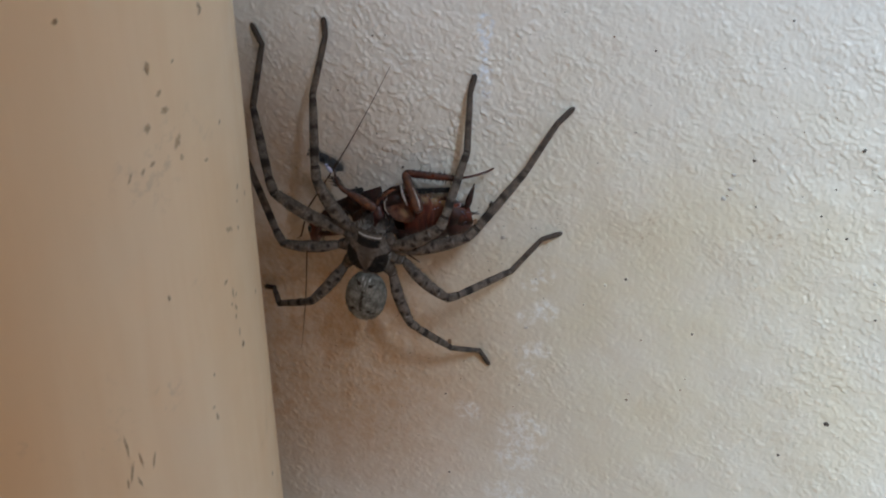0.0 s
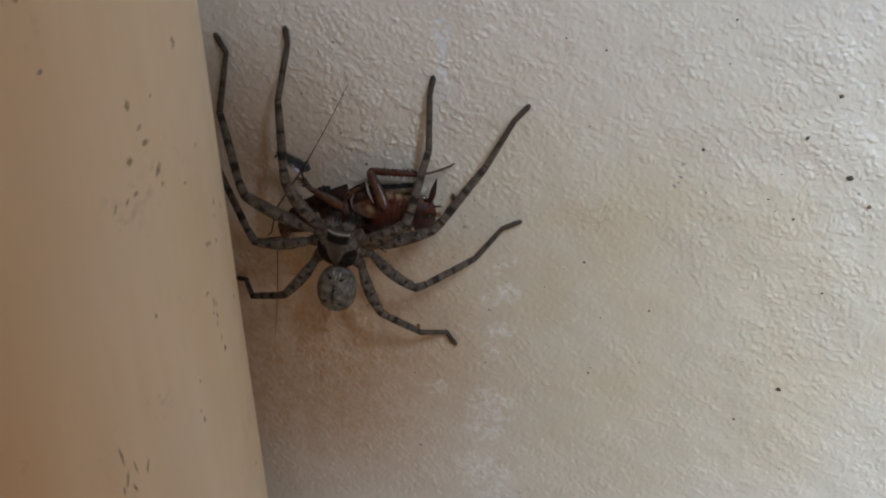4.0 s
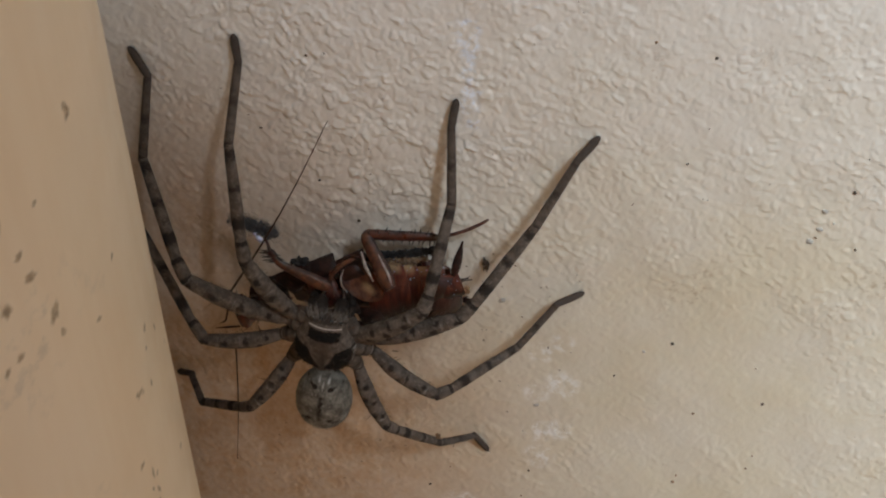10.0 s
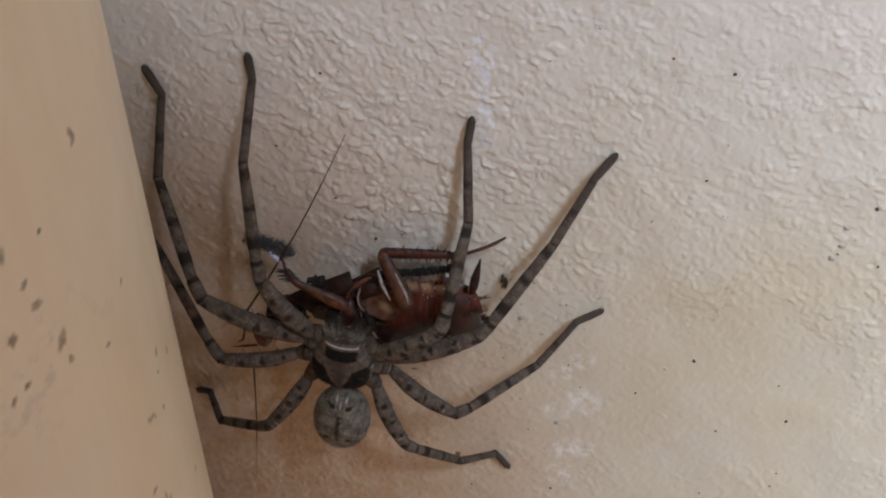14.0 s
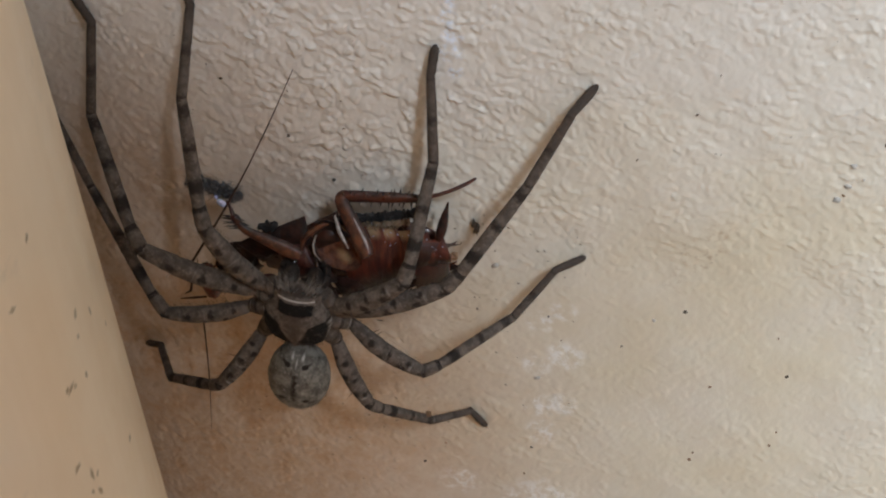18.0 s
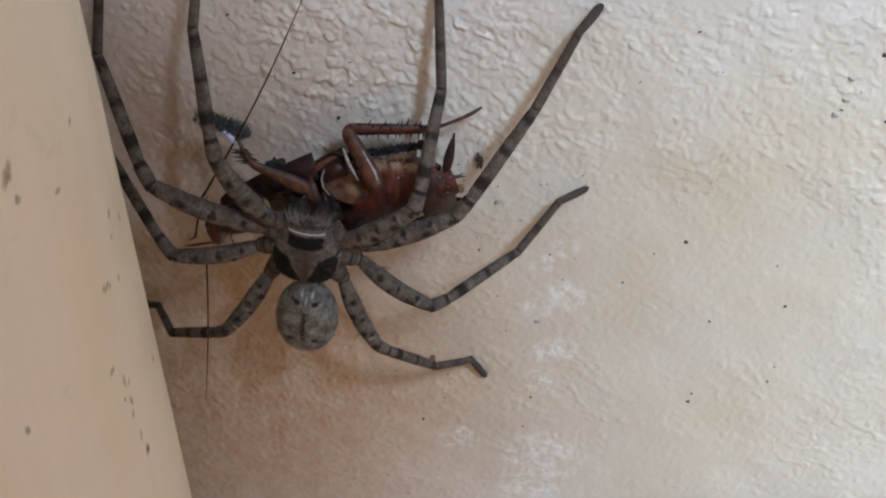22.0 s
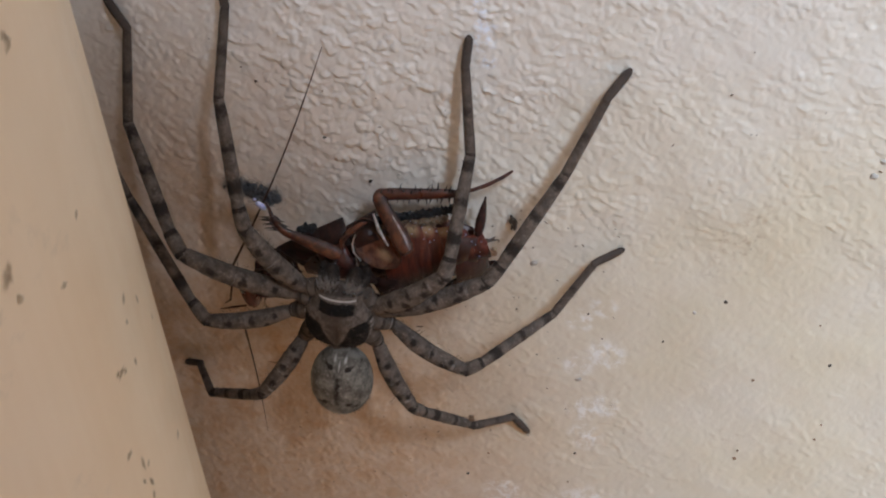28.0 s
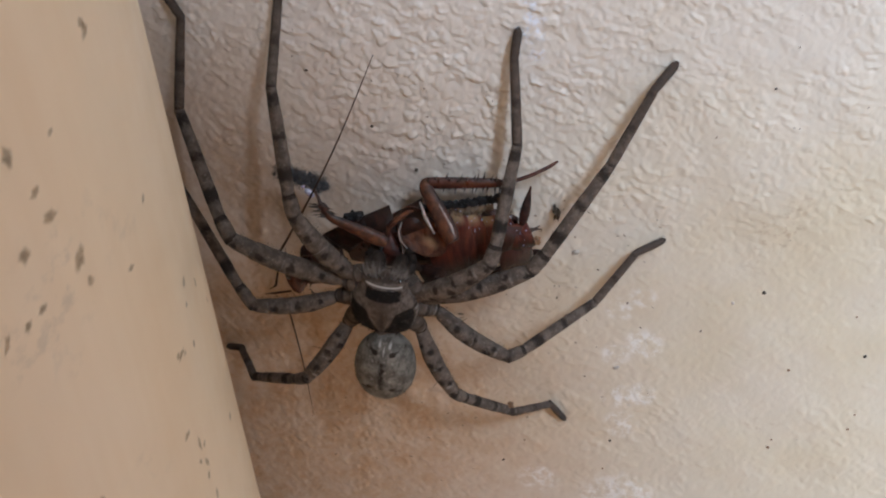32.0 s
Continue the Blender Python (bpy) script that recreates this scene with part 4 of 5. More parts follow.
def build_cockroach():
    bug = thing("cockroach", (-21, -0.2, 6), "glossy red-brown cockroach, belly up and half eaten, held by the spider", "cockroach")
    # back shell under everything
    back = Shape().tube([roach(a, 0, -1.1) for a in np.linspace(6.5, 32.5, 24)], [0.6 + (2.6 + 2.4 * min(1.0, k / 12)) * math.sin(math.pi * min(1, (k + 2.5) / 26) ** 0.9) ** 0.55 for k in range(24)], 28, flat=0.34, side=R_BELLY, marks=lambda s, a: (0.15, 0, 0))
    part("back_shell", back, LEG_RED, bug)
    # belly plates of the hind body, each overlapping the next
    starts = np.linspace(19.6, 32.0, 7)
    for n, a0 in enumerate(starts):
        a1 = a0 + (3.9 if n == 0 else 2.9)
        half = 5.6 - 0.06 * (n + 0.4) ** 2.2
        grid = []
        for j in range(7):
            t = j / 6
            row = []
            for i in range(25):
                u = -1 + 2 * i / 24
                sag = 0.28 * (1 - t)
                row.append(roach(a0 + (a1 - a0) * t + 0.9 * (1 - u * u) - 0.5, u * half * (1 - 0.02 * t), 1.4 + 2.6 * math.cos(u * 1.35) ** 0.8 - 0.08 * n + 0.03 * t - sag * 0.1 - 0.14 * max(0.0, (t - 0.75) / 0.25) ** 2))
            grid.append(row)
        lobe = lambda t, i: 0.52 * max(0.0, min(1.0, (i - 0.74) / 0.2)) * max(0.0, 1 - (2 * t - 1) ** 4) if n < 5 else 0.0
        # the dark lower side paints the spider's shade into the shell colour
        part("belly_plate", Shape().plate(grid, 0.1, -R_BELLY, lambda t, i: (0.85 * max(0.0, (0.62 - i) / 0.50) + (0.22 if t > 0.95 else 0.0) + 0.05 * n, lobe(t, i), 0)), RED_SHELL, bug)
    # ragged dark side margin and torn pale skin along the upper side
    rng = random.Random(5)
    fringe = [[roach(18.4 + 13.0 * t, 5.6 + 0.6 * k + rng.uniform(-0.2, 0.25), 0.9 - 0.7 * k + rng.uniform(-0.2, 0.25)) for t in np.linspace(0, 1, 44)] for k in (0.0, 0.33, 0.66, 1.0)]
    part("side_margin", Shape().plate(fringe, 0.3, -R_BELLY), CRUST, bug, "ragged black edge of the back shell")
    skin = [[roach(19.0 + 11.2 * t, 4.9 + 0.45 * k + rng.uniform(-0.22, 0.22), 2.1 - 0.9 * k + rng.uniform(-0.15, 0.2)) for t in np.linspace(0, 1, 50)] for k in (0.0, 0.35, 0.7, 1.0)]
    part("torn_skin", Shape().plate(skin, 0.25, -R_BELLY), SKIN_SHRED, bug, "pale torn skin")
    shreds = Shape()
    for k in range(170):
        c = Vector(roach(18.8 + 10.6 * rng.random(), 4.95 + rng.gauss(0.1, 0.18), 2.1 + rng.gauss(0, 0.2)))
        if k % 6 == 0:
            shreds.blob(c, (rng.uniform(0.06, 0.2), rng.uniform(0.06, 0.2), rng.uniform(0.1, 0.3)), k + 400, 0.5, 7, 5)
        shreds.spike(c, c + Vector((rng.gauss(0, 0.35), rng.gauss(-0.1, 0.25), rng.gauss(0.1, 0.5))), rng.uniform(0.05, 0.12))
    part("skin_shreds", shreds, SKIN_SHRED, bug, "ragged cream shreds of skin", kind="stuff")
    crust = Shape()
    for k in range(520):
        c = Vector(roach(18.4 + 12.6 * rng.random(), 5.9 + rng.gauss(0, 0.17), 1.0 + rng.gauss(0, 0.22)))
        if k % 6 == 0:
            crust.blob(c, (rng.uniform(0.2, 0.5), rng.uniform(0.1, 0.25), rng.uniform(0.12, 0.3)), k + 600, 0.8, 9, 6)
        crust.spike(c, c + Vector((rng.gauss(0, 0.4), rng.gauss(-0.1, 0.25), rng.gauss(0.1, 0.4))), rng.uniform(0.05, 0.12))
    part("crust", crust, CRUST, bug, "black crusted edge", kind="stuff")
    # chest plates with pointed dark corners, seen past the hips
    def patch(a, b, c, d, bulge, thick=0.35, marks=None, bow=0.0):
        """A curved plate between four corners (a to b along the far side, d to c along the near side)."""
        a, b, c, d = (Vector(q) for q in (a, b, c, d))
        rows = []
        for j in range(9):
            t = j / 8
            row = []
            for i in range(13):
                u = i / 12
                p = a.lerp(b, u).lerp(d.lerp(c, u), t)
                p += R_BELLY * bulge * math.sin(math.pi * u) ** 0.7 * math.sin(math.pi * t) ** 0.7
                p += (b - a).normalized() * bow * math.sin(math.pi * t) * (2 * u - 1)
                row.append(p)
            rows.append(row)
        return Shape().plate(rows, thick, -R_BELLY, marks)

    edge = lambda t, u: (0.75 if t < 0.12 or u > 0.9 else 0.25, 0.0, 0.0)
    for corners, bulge in ((((-34.6, -9.0, 9.3), (-31.6, -8.9, 11.1), (-28.6, -9.6, 9.0), (-31.3, -9.0, 6.0)), 0.9),
                           (((-31.6, -8.3, 10.9), (-28.2, -8.0, 12.1), (-27.0, -9.3, 9.3), (-31.2, -9.3, 8.3)), 0.5),
                           (((-28.7, -8.0, 12.0), (-24.9, -6.9, 13.3), (-23.6, -9.3, 10.6), (-27.6, -9.8, 9.2)), 0.35),
                           (((-24.3, -7.8, 12.5), (-20.1, -6.6, 14.5), (-19.2, -9.0, 11.4), (-23.0, -10.0, 10.2)), 0.9)):
        part("chest_plate", patch(*corners, bulge, 0.3, edge), BROWN, bug, "dark brown chest plate with a pointed corner")
    tuft = Shape()
    for k in range(30):
        c = Vector((-30.8, -8.4, 12.0)).lerp(Vector((-28.8, -8.0, 12.4)), k / 29) + Vector((rng.gauss(0, 0.15), rng.gauss(0, 0.3), rng.gauss(0.1, 0.28)))
        tuft.blob(c, (rng.uniform(0.2, 0.5), rng.uniform(0.2, 0.4), rng.uniform(0.15, 0.35)), k + 900, 0.45, 9, 6)
        tuft.spike(c, c + Vector((rng.gauss(0, 0.4), rng.gauss(-0.2, 0.2), rng.gauss(0.4, 0.3))), 0.06)
    part("crust", tuft, CRUST, bug, "black crumbly crust", kind="stuff")
    shield = [[roach(-0.5 + 6.6 * t, (1.4 + 1.6 * math.sin(math.pi * t)) * u, -0.4 + 1.2 * (1 - u * u)) for u in np.linspace(-1, 1, 17)] for t in np.linspace(0, 1, 8)]
    part("neck_shield", Shape().plate(shield, 0.35, -R_BELLY), BROWN, bug)
    # broad hip plates: a dull one, the hollow amber one with its pale rims, and those below
    part("hip_plate", patch((-29.0, -9.3, 9.4), (-24.6, -9.6, 10.8), (-22.4, -10.9, 6.6), (-27.0, -10.8, 4.8), 0.9, 0.5, lambda t, u: (0.0, 0.10, 0.0)), LEG_RED, bug, "dull brown hip plate")
    # the hollow hip: a shallow oval dish
    dish, across, upwards = [], Vector((3.5, -0.9, -1.7)), Vector((0.6, 0.8, 3.1))
    for j in range(10):
        r, ring = j / 9, []
        for i in range(33):
            t = math.tau * i / 32
            ring.append(Vector((-19.7, -10.0, 11.1)) + across * r * math.cos(t) + upwards * r * math.sin(t) * (1 - 0.2 * math.cos(t)) + R_BELLY * (1.15 * r**2.4 - 0.9))
        dish.append(ring)
    # dark upper left and pale lower right paint the hollow's shade and gloss
    shade = lambda j, i: (max(0.0, min(1.0, 0.25 - 0.9 * j * math.cos(math.tau * i + 0.9))) + (0.5 if j > 0.93 else 0.0), 0.45 * max(0.0, 1 - ((j * math.cos(math.tau * i) - 0.30) / 0.55) ** 2 - ((j * math.sin(math.tau * i) + 0.40) / 0.45) ** 2), 0.0)
    amber = part("hip_plate", Shape().plate(dish, 0.3, -R_BELLY, shade), HOLLOW, bug, "hollow amber hip plate with pale rims")
    for path, wide in ((((-19.9, -8.3, 15.3), (-18.9, -10.4, 14.3), (-17.6, -11.5, 12.3)), 0.27), (((-22.6, -9.6, 12.6), (-23.0, -10.4, 11.5), (-22.8, -10.9, 10.4), (-21.9, -11.2, 9.2)), 0.13)):
        part("rim", Shape().tube(path, [wide * 0.5] + [wide] * (len(path) - 2) + [wide * 0.4], 8), PALE_RIM_GLOSS, amber, "thin pale rim")
    part("rim", Shape().tube([(-25.0, -9.9, 10.2), (-24.5, -9.8, 11.8), (-23.2, -9.4, 13.0), (-21.6, -8.8, 13.9), (-20.4, -8.4, 14.3)], [0.2, 0.42, 0.45, 0.38, 0.15], 10), AMBER, amber, "brown arched rim of the hip")
    for corners in (((-25.8, -9.4, 7.4), (-21.6, -9.6, 5.8), (-20.4, -9.4, 3.4), (-24.6, -9.2, 3.4)), ((-30.5, -8.6, 2.6), (-26.6, -9.2, 3.2), (-25.4, -8.8, -1.0), (-29.6, -8.2, -1.4)),
                    ((-26.2, -9.2, 3.4), (-22.2, -9.4, 3.8), (-21.0, -9.0, -0.6), (-25.0, -8.8, -1.0)), ((-21.8, -9.2, 4.2), (-17.6, -9.2, 4.6), (-16.6, -8.8, 0.4), (-20.6, -8.6, 0.0))):
        part("hip_plate", patch(*corners, 0.9, 0.5, lambda t, u: (0.25 + 0.5 * t, 0.0, 0.0)), BROWN, bug)

    def bug_leg(hip, knee, ankle, toes, width, mat, thorns, label="", lean=(0.25, -0.1, 1.0), taper=1.0):
        hip, knee, ankle = Vector(hip), Vector(knee), Vector(ankle)
        turn_in, turn_out = hip.lerp(knee, 1 - 0.9 / (knee - hip).length * width * 0.5), knee.lerp(ankle, 0.9 / (ankle - knee).length * width * 0.5)
        path = [hip.lerp(turn_in, k / 12) for k in range(13)]
        path += [turn_in.lerp(knee, k / 5).lerp(knee.lerp(turn_out, k / 5), k / 5) for k in range(1, 6)]
        radii = [width * float(np.interp(k / 12, (0, 0.12, 0.35, 1), (0.40, 0.60, 0.62, 0.46))) for k in range(13)] + [width * q for q in (0.45, 0.43, 0.42, 0.41, 0.40)]
        radii = [r * (1 + (taper - 1) * k / 17) for k, r in enumerate(radii)]
        leg = part("leg", Shape().tube(path, radii, 16, flat=0.7, marks=lambda t, a: (0.30 * t + 0.50 * abs(math.sin(a)) ** 3, 0.12 * max(0.0, 1 - 2.2 * t), 0)), mat, bug, label)
        s = Shape().limb(knee.lerp(turn_out, 0.8), ankle, [(0, width * 0.38 * taper), (0.12, width * 0.41 * taper), (0.6, width * 0.37), (0.95, width * 0.30), (1, width * 0.2)], 14, 16, flat=0.75, marks=lambda t, a: (0.2 * t + 0.45 * abs(math.sin(a)) ** 3, 0, 0))
        part("shin", s, LEG_RED if mat is AMBER else mat, leg)
        rr = random.Random(9)
        for k in range(thorns):
            t = (k + 0.8) / (thorns + 0.3)
            p = knee.lerp(ankle, t)
            for sign, size in ((1, rr.uniform(0.85, 1.15)), (-0.8, 0.6)):
                way = (Vector(lean) * sign + Vector((rr.uniform(-0.1, 0.45), rr.uniform(-0.7, 0.2), rr.uniform(-0.15, 0.15)))).normalized()
                part("thorn", Shape().spike(p + way * width * 0.25, p + way * (width * 0.36 + 1.45 * size), 0.22), BRISTLE, leg, "sharp dark thorn")
        part("foot", Shape().tube(toes, [width * 0.17] + [width * 0.12] * (len(toes) - 2) + [width * 0.08], 8), LEG_RED, leg)
        return leg

    bug_leg((-15.0, -11.4, 11.0), (-19.8, -5.8, 16.7), (-8.6, -4.8, 16.3), [(-8.6, -4.8, 16.3), (-6.2, -4.4, 16.8), (-4.4, -3.9, 17.3), (-2.4, -3.0, 17.9), (-1.1, -2.5, 18.6)], 2.3, AMBER, 14, "bent spiny hind leg")
    bug_leg((-24.5, -11.9, 10.7), (-32.3, -11.5, 14.6), (-33.2, -11.6, 17.1), [(-33.2, -11.6, 17.1), (-33.6, -11.0, 17.9), (-34.2, -10.2, 18.4)], 2.0, AMBER, 9, "amber middle leg with a thorny shin", (-1.0, -0.1, 0.35), 0.66)
    # a pale strip in place of the highlight along the thigh's edge
    part("rim", Shape().tube([(-17.2, -8.5, 15.2), (-15.3, -10.8, 13.3), (-14.7, -11.6, 11.7)], [0.08, 0.19, 0.10], 8), PALE_RIM_GLOSS, bug, "pale strip drawn as the gloss along the thigh")
    bug_leg((-30.0, -9.0, 3.2), (-36.2, -10.6, 2.0), (-38.8, -9.4, 0.8), [(-38.8, -9.4, 0.8), (-39.6, -9.0, -0.6), (-40.0, -8.6, -1.2)], 1.5, LEG_RED, 2)
    bug_leg((-24.0, -9.0, 2.2), (-27.0, -4.0, -3.0), (-22.0, -2.0, -6.0), [(-22.0, -2.0, -6.0), (-20.0, -1.2, -8.0), (-19.0, -0.8, -9.0)], 1.6, BROWN, 4)
    bug_leg((-18.0, -8.6, 3.0), (-14.0, -4.0, -2.4), (-9.0, -2.0, -1.0), [(-9.0, -2.0, -1.0), (-6.6, -1.2, 0.6), (-5.4, -0.8, 1.0)], 1.7, BROWN, 4)
    # tail feelers and torn end
    for a, b, thick in (((-6.3, -6.5, 9.8), (-4.9, -4.2, 15.4), 0.62), ((-5.8, -6.3, 4.9), (-3.7, -5.5, 4.8), 0.34)):
        a, b = Vector(a), Vector(b)
        path = [a.lerp(b, t / 24) for t in range(25)]
        s = Shape().tube(path, [(0.12 + thick * math.sin(math.pi * (0.1 + 0.9 * (t / 24) ** 0.8)) ** 1.2) * (0.93 if t % 3 == 0 else 1.0) for t in range(25)], 12)
        part("tail_feeler", s, BROWN, bug, "ringed dark tail feeler")
    last = lambda t, u: (0.56 + 0.3 * t * t + (0.35 if u > 0.92 or t > 0.94 else 0.0), 0.0, 0.0)
    for corners, bulge in ((((-9.0, -8.6, 11.6), (-5.9, -6.9, 10.2), (-4.8, -7.2, 7.4), (-9.2, -9.2, 7.0)), 0.6), (((-9.2, -9.0, 7.6), (-4.9, -7.3, 8.2), (-4.9, -7.9, 3.7), (-9.4, -9.4, 3.6)), 0.5)):
        part("tail_plate", patch(*corners, bulge, 0.5, last), RED_SHELL, bug, "dark red last belly plate")
    for a, b, w in (((-6.8, -6.8, 9.5), (-3.6, -5.0, 8.4), 0.55), ((-6.6, -6.9, 9.2), (-4.8, -6.0, 7.2), 0.42), ((-5.6, -6.3, 8.6), (-3.9, -5.2, 9.2), 0.3)):
        part("tail_splinter", Shape().limb(a, b, [(0, w), (0.5, w * 0.8), (1, 0.06)], 8, 6, flat=0.4), BLACK_SHELL, bug, "black splinter of shell")
    meat = Shape()
    for k in range(9):
        meat.blob((-4.7 + rng.uniform(-0.5, 0.5), -5.7 + rng.uniform(-0.4, 0.4), 6.8 + rng.uniform(-0.4, 0.4)), (0.42, 0.35, 0.3), k + 90, 0.4, 9, 6)
    for k in range(3):
        meat.blob((-4.9 + 0.3 * k, -6.0, 3.9 - 0.1 * k), (0.28, 0.25, 0.2), k + 120, 0.4, 8, 6)
    part("torn_flesh", meat, FLESH, bug, "pale torn flesh")
    # pale beads stand in for the sparkles on the glossy belly
    beads = Shape()
    for k in range(34):
        a, sd = rng.choice(((24.0, 4.4), (23.0, 4.2), (26.0, 4.6), (27.5, 3.4), (32.5, 1.2), (33.0, -0.6), (31.5, 2.4)))
        r = rng.uniform(0.05, 0.12)
        a, sd = a + rng.gauss(0, 0.9), sd + rng.gauss(0, 0.9)
        beads.blob(roach(a, sd, 1.4 + 2.65 * math.cos(min(1.0, abs(sd) / 5.6) * 1.35) ** 0.8 + 0.05 - 0.05 * max(0.0, a - 20)), (r, r, r), k, 0.15, 8, 6)
    part("belly_glints", beads, GLINT, bug, "tiny pale beads standing in for sparkles on the shell", kind="stuff")
    # head bent down, with its mouth feelers
    s = Shape().blob((-40.1, -8.4, 0.9), (1.5, 1.3, 3.3), 4, 0.07, 20, 14)
    head = part("head", s, RED_SHELL, bug, "small red-brown head")
    part("eye", Shape().blob((-40.9, -9.2, 1.6), (0.6, 0.5, 0.9), 6, 0.02, 12, 8), EYE, head, "black eye")
    for bend in (((-42.2, -9.0, 3.2), (-43.2, -9.2, -0.6), (-44.3, -9.0, -1.5)), ((-41.0, -9.2, -1.6), (-43.0, -9.2, -2.0), (-45.2, -9.0, -2.6)), ((-40.6, -9.0, 3.4), (-40.9, -9.4, 4.8), (-39.6, -9.4, 5.6)), ((-39.4, -9.0, 3.6), (-38.2, -9.4, 5.4), (-36.8, -9.2, 5.4))):
        part("mouth_feeler", Shape().tube(bend, [0.16, 0.19, 0.07], 8), FEELER, head)
    return bug, head


COCKROACH, ROACH_HEAD = build_cockroach()


# ---- feelers, which sway ----
def build_feeler(base, tip, thick, bow):
    base, tip = Vector(base), Vector(tip)
    path = [base.lerp(tip, t) + Vector(bow) * math.sin(math.pi * t) for t in (k / 39 for k in range(40))]
    s = Shape().tube(path, [thick * (1 - 0.72 * t) * (1.0 if k % 2 else 0.88) for k, t in enumerate(np.linspace(0, 1, 40))], 8)
    return part("feeler", s, FEELER, COCKROACH, "long thin dark feeler", base)


UPPER_BASE, UPPER_TIP = (-41.9, -10.4, 5.6), (-21.2, -11.8, 42.6)
LOWER_BASE, LOWER_TIP = (-41.9, -9.7, -3.5), (-45.8, -9.0, -32.2)
UPPER_FEELER = build_feeler(UPPER_BASE, UPPER_TIP, 0.21, (0.6, 0, -0.4))
LOWER_FEELER = build_feeler(LOWER_BASE, LOWER_TIP, 0.19, (0.3, 0, 0))


# ---- loose bits: lint, flakes and specks ----
def build_lint():
    rng = random.Random(21)
    clump = thing("lint_clump", (-36.0, -8.5, 19.6), "grey tangle of lint and dust caught on the spider's leg", "lint")
    s = Shape()
    for k in range(90):
        t = k / 89
        c = Vector((-38.9, -10.2, 21.7)).lerp(Vector((-33.6, -7.4, 16.6)), t)
        s.blob(c + Vector((rng.gauss(0, 0.5), rng.gauss(0, 0.5), rng.gauss(0, 0.55))), (rng.uniform(0.12, 0.32), rng.uniform(0.12, 0.32), rng.uniform(0.12, 0.32)), k, 0.3, 9, 6)
    part("dust", s, LINT, clump, kind="stuff")
    f = Shape()
    for k in range(2200):
        t = rng.random()
        c = Vector((-38.8, -10.0, 21.6)).lerp(Vector((-33.6, -7.2, 16.7)), t) + Vector((rng.gauss(0, 0.55), rng.gauss(0, 0.5), rng.gauss(0, 0.6)))
        way = Vector((rng.gauss(0, 1), rng.gauss(0, 0.8), rng.gauss(0, 1))).normalized() * rng.uniform(0.3, 1.3)
        f.spike(c - way * 0.5, c + way, 0.022, Vector((rng.gauss(0, 0.2), rng.gauss(0, 0.2), rng.gauss(0, 0.2))))
    part("fibres", f, LINT, clump, kind="stuff")
    # pale bluish lumps, coloured as the glint of sky on the lint
    for c, r, long in (((-35.7, -10.3, 19.0), 0.26, 1.0), ((-34.9, -10.5, 18.1), 0.46, 1.9)):
        part("sky_glint", Shape().blob(c, (r, r * 0.9, r * long), 5, 0.08, 14, 10, Matrix.Rotation(-0.65, 3, "Y")), GLINT, clump, "pale bead coloured as a glint of sky")


build_lint()


def wall_y(x, z):
    return -float(relief(np.array([[float(x)]]), np.array([[float(z)]]))[0, 0])


def build_specks():
    marks = [(31.8, 48.6, .8, 0), (79.8, 42.5, 1.5, 0), (83.2, 23.0, 1.9, 0), (72.0, -36.6, 1.9, 0), (62.4, -47.3, 1.1, 0), (27.1, -6.3, 1.05, 0), (41.9, -18.2, .85, 0),
             (48.1, 19.2, 1.5, 2), (52.5, 26.5, 1.0, 0), (69.1, 22.1, .8, 0), (72.2, 11.0, 1.1, 0), (73.8, 31.9, 1.4, 0), (58.1, 58.0, .8, 0), (87.6, 16.2, 1.5, 1), (17.9, -14.5, .75, 0),
             (79.7, -7.7, .9, 0), (-14.2, -68.4, .9, 0), (66.7, 15.6, .7, 0), (28.3, 29.7, .6, 0), (53.5, 15.8, .6, 0), (23.4, 50.8, .7, 1), (-35.8, 31.5, .75, 0), (-27.6, 22.1, .65, 0),
             (-22.0, 14.7, .85, 0), (-27.3, 45.3, .6, 0), (7.2, -9.6, .6, 0), (30.9, -21.6, .8, 1), (3.3, -39.0, .6, 0), (70.4, 89.8, 1, 0), (53.7, 64.0, 1.1, 0), (44.6, 85.6, .9, 0),
             (-14.4, -45.0, .8, 0), (1.8, -45.4, .6, 1), (-10.5, -39.8, .6, 1), (40.4, -10.5, .4, 1), (28.0, -38.6, 1.0, 1), (28.5, -36.8, .6, 1), (40.0, -33.5, .7, 1), (40.9, -30.3, .6, 1), (22.6, -8.5, .9, 2), (5.0, -22.9, 1.5, 2), (0.0, 0.1, 1.7, 2), (50.0, 20.6, .7, 2),
             (46.8, 16.8, 1.6, 2), (48.6, 22.6, 1.8, 2), (47.6, 17.6, .6, 1), (78.7, 1.1, 1.1, 2), (85.4, 19.4, 1.2, 2), (62, 71, .7, 0)]
    for n, (x, z, size, kind) in enumerate(marks):
        rng = random.Random(n + 300)
        y, size = wall_y(x, z), size * 0.72
        s = Shape().blob((x, y - 0.05, z), (size * rng.uniform(0.4, 0.6), 0.16 + 0.08 * size, size * rng.uniform(0.28, 0.45)), n, 0.3, 10, 6, Matrix.Rotation(rng.uniform(-0.9, 0.5), 3, "Y"))
        label = ("tiny black dirt speck on the painted wall", "small brown grit grain on the wall", "smudge of grey dirt on the wall")[kind]
        single("dirt_speck", s, (DIRT, GRIT, SMUDGE)[kind], (x, y, z), label, "dirt speck", "specks on the wall")


build_specks()


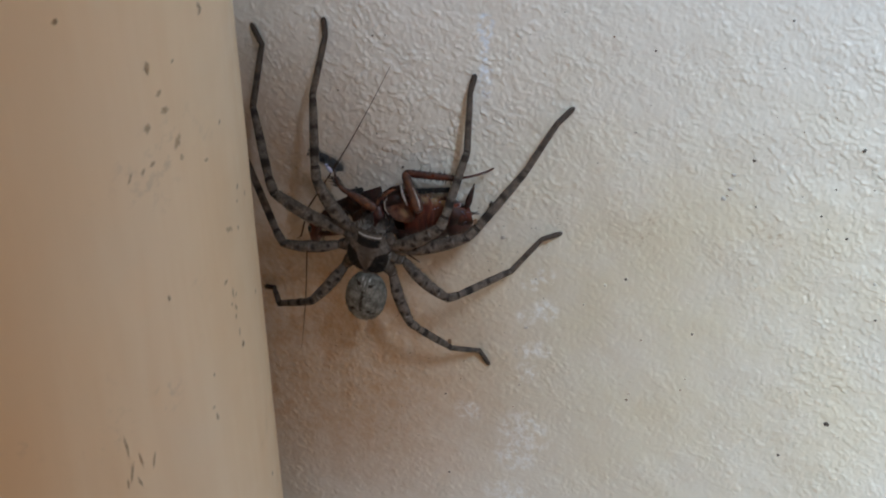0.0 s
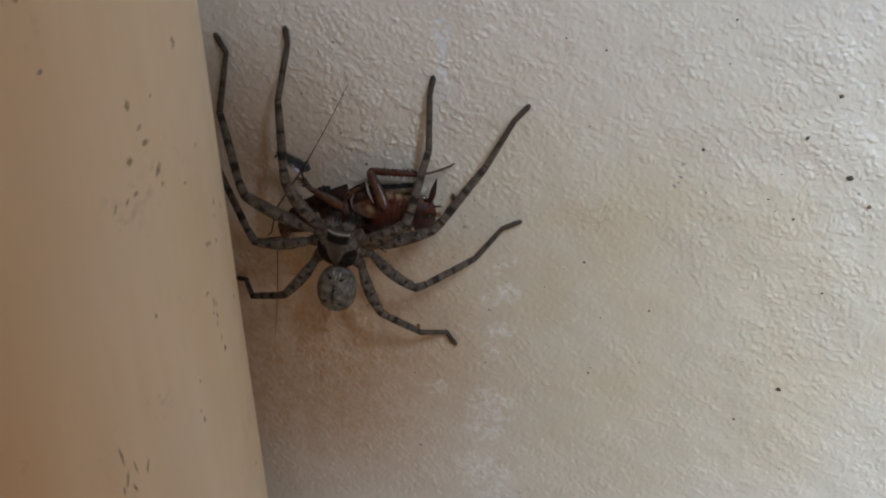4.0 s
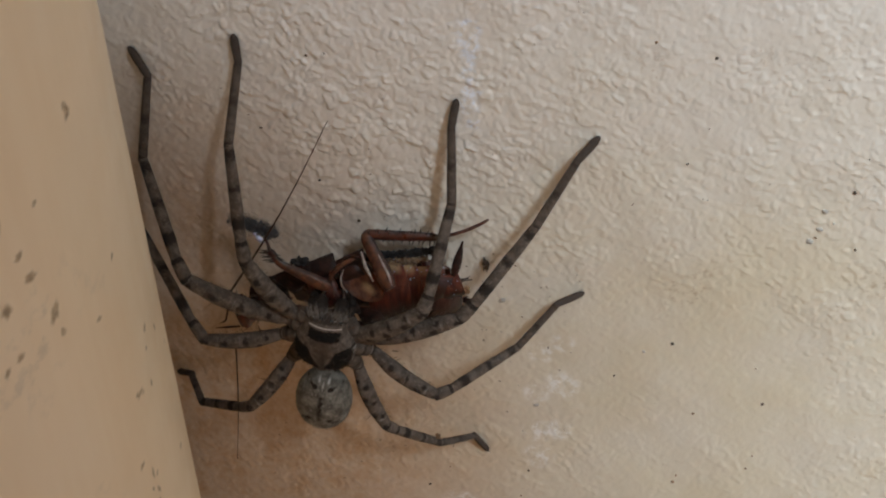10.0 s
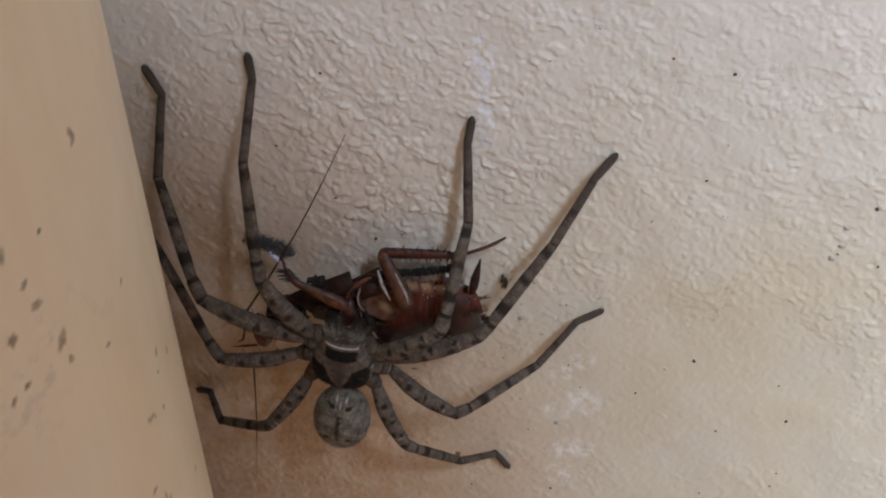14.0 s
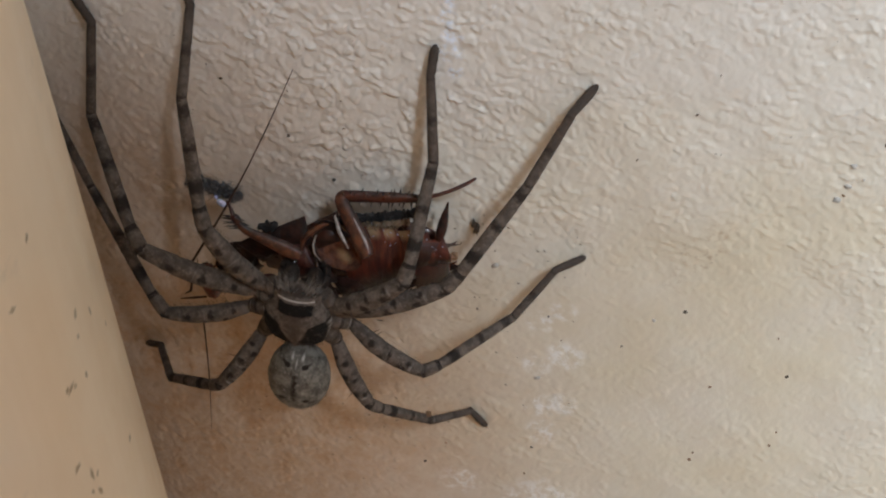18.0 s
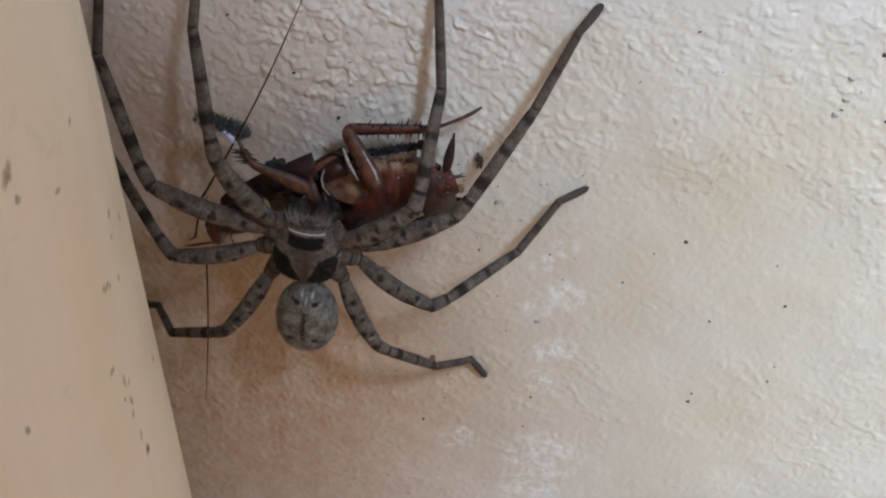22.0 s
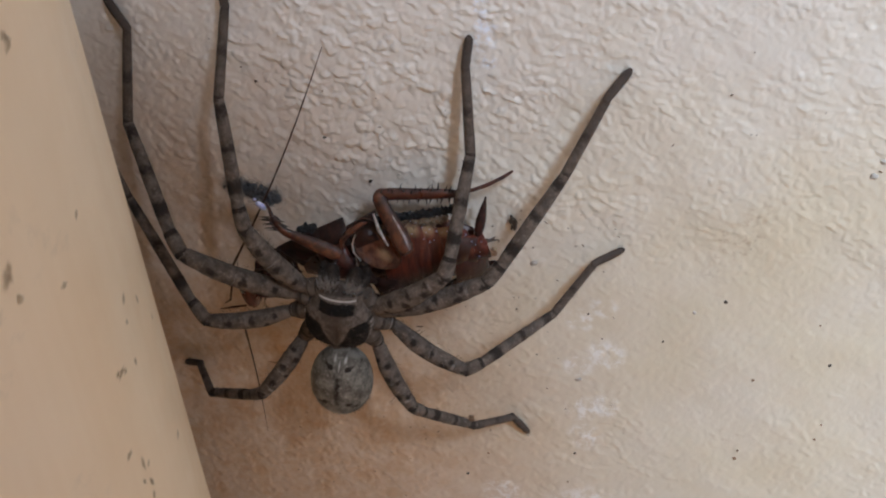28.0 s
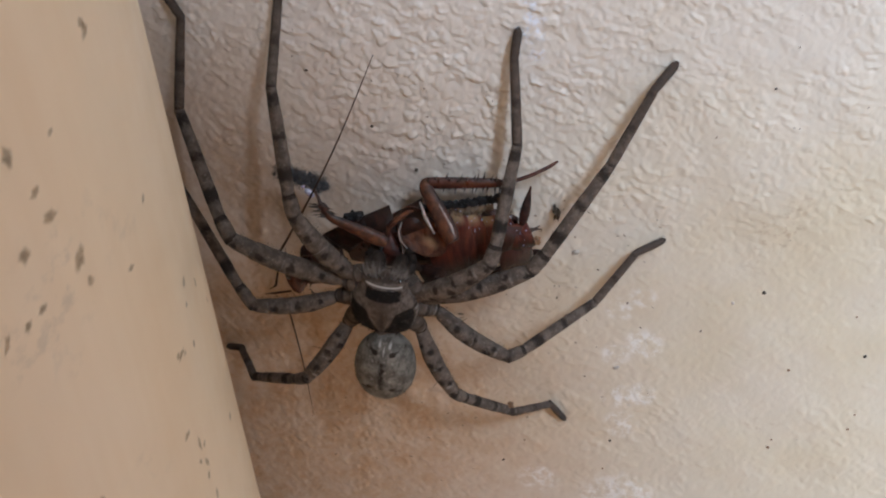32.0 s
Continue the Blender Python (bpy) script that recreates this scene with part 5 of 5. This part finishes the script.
def build_grit():
    """Fine dark grit caught in the plaster, in loose drifts."""
    rng = random.Random(88)
    grit_shape = Shape()
    for cx, cz, sx, sz, count in ((6, 5, 7, 7, 24), (6, -18, 8, 10, 12), (62, 22, 16, 14, 14), (72, -30, 12, 14, 9), (30, 60, 20, 16, 8), (-22, 26, 10, 12, 14), (-30, -36, 10, 10, 22)):
        for _ in range(count):
            x, z = rng.gauss(cx, sx), rng.gauss(cz, sz)
            if x < -48 or abs(x) > 110 or abs(z) > 100:
                continue
            long = rng.uniform(0.1, 0.32)
            grit_shape.blob((x, wall_y(x, z) - 0.02, z), (long, 0.07, rng.uniform(0.08, 0.16)), rng.randrange(9999), 0.4, 6, 4, Matrix.Rotation(rng.uniform(-1.2, 1.2), 3, "Y"))
    single("fine_grit", grit_shape, SOOT, (10, wall_y(10, 4), 4), "fine dark grit caught in the rough paint of the wall", "grit", kind="stuff")


build_grit()


def build_flakes():
    for n, (at, size, mat, label) in enumerate((
            ((-2.2, -0.9, 8.0), (0.75, 0.55, 1.9), DIRT, "dark crumb of insect shell on the wall"),
            ((-8.9, -14.6, -6.6), (0.35, 0.3, 0.9), GRIT, "tiny dry flake on the spider's knee"),
            ((-10.2, -9.2, -23.0), (0.7, 0.5, 0.6), GRIT, "dry crumb on the spider's leg"),
            ((-18.2, wall_y(-18.2, -13.2), -13.2), (0.8, 0.2, 0.18), DIRT, "thin dark splinter on the wall"))):
        s = Shape()
        rng = random.Random(n + 700)
        for k in range(16 if n == 0 else 2):
            s.blob(Vector(at) + Vector((rng.uniform(-0.5, 0.5) * size[0], rng.uniform(-0.4, 0.4) * size[1], rng.uniform(-0.6, 0.6) * size[2])), tuple(v * (rng.uniform(0.15, 0.4) if n == 0 else rng.uniform(0.4, 0.7)) for v in size), n * 20 + k, 0.45, 8, 6)
        single("crumb", s, mat, at, label, "crumb", "crumbs")


build_flakes()


# ---- what moves ----
def motions():
    def sway(ob, base, rest, rows):
        """Turn a feeler about its base so that its tip points at each place."""
        base, rest = Vector(base), Vector(rest) - Vector(base)
        home = ob.location.copy()
        keys = []
        for t, tip in rows:
            turn = rest.rotation_difference(Vector(tip) - base).to_matrix().to_4x4()
            keys.append((t, Matrix.Translation(home) @ turn))
        walk(ob, keys)

    sway(UPPER_FEELER, UPPER_BASE, UPPER_TIP, UPPER_ROWS)
    sway(LOWER_FEELER, LOWER_BASE, LOWER_TIP, LOWER_ROWS)


UPPER_ROWS = [(0.0, (-21.2, -7.4, 42.5)), (1.6, (-21.3, -6.6, 42.5)), (3.0, (-21.2, -7.0, 42.5)), (4.0, (-20.8, -11.9, 42.4)), (8.0, (-21.2, -14.6, 42.3)), (11.0, (-21.6, -11.3, 42.9)),
              (12.9, (-21.0, -11.0, 42.5)), (14.0, (-21.3, -10.9, 42.7)), (20.0, (-21.1, -11.6, 42.5)), (21.0, (-21.2, -10.5, 42.6)), (22.5, (-21.2, -10.8, 42.6)), (23.0, (-20.4, -15.4, 41.8)),
              (24.0, (-22.5, -17.3, 42.7)), (27.0, (-22.5, -9.7, 43.3)), (28.2, (-22.5, -9.3, 43.3)), (30.0, (-22.5, -8.4, 43.3)), (31.0, (-22.4, -8.7, 43.2)), (32.0, (-22.1, -13.0, 42.9))]
LOWER_ROWS = [(0.0, (-46.0, -8.0, -32.2)), (4.0, (-46.2, -7.6, -32.2)), (8.0, (-45.5, -9.4, -32.3)), (13.0, (-45.3, -10.0, -32.3)), (17.0, (-46.0, -8.2, -32.2)), (20.0, (-45.7, -9.4, -32.3)),
              (22.0, (-46.2, -10.6, -32.2)), (24.0, (-48.6, -8.4, -32.0)), (28.0, (-44.3, -5.0, -32.1)), (30.0, (-44.2, -5.6, -32.2)), (32.0, (-43.3, -4.9, -32.1))]
motions()
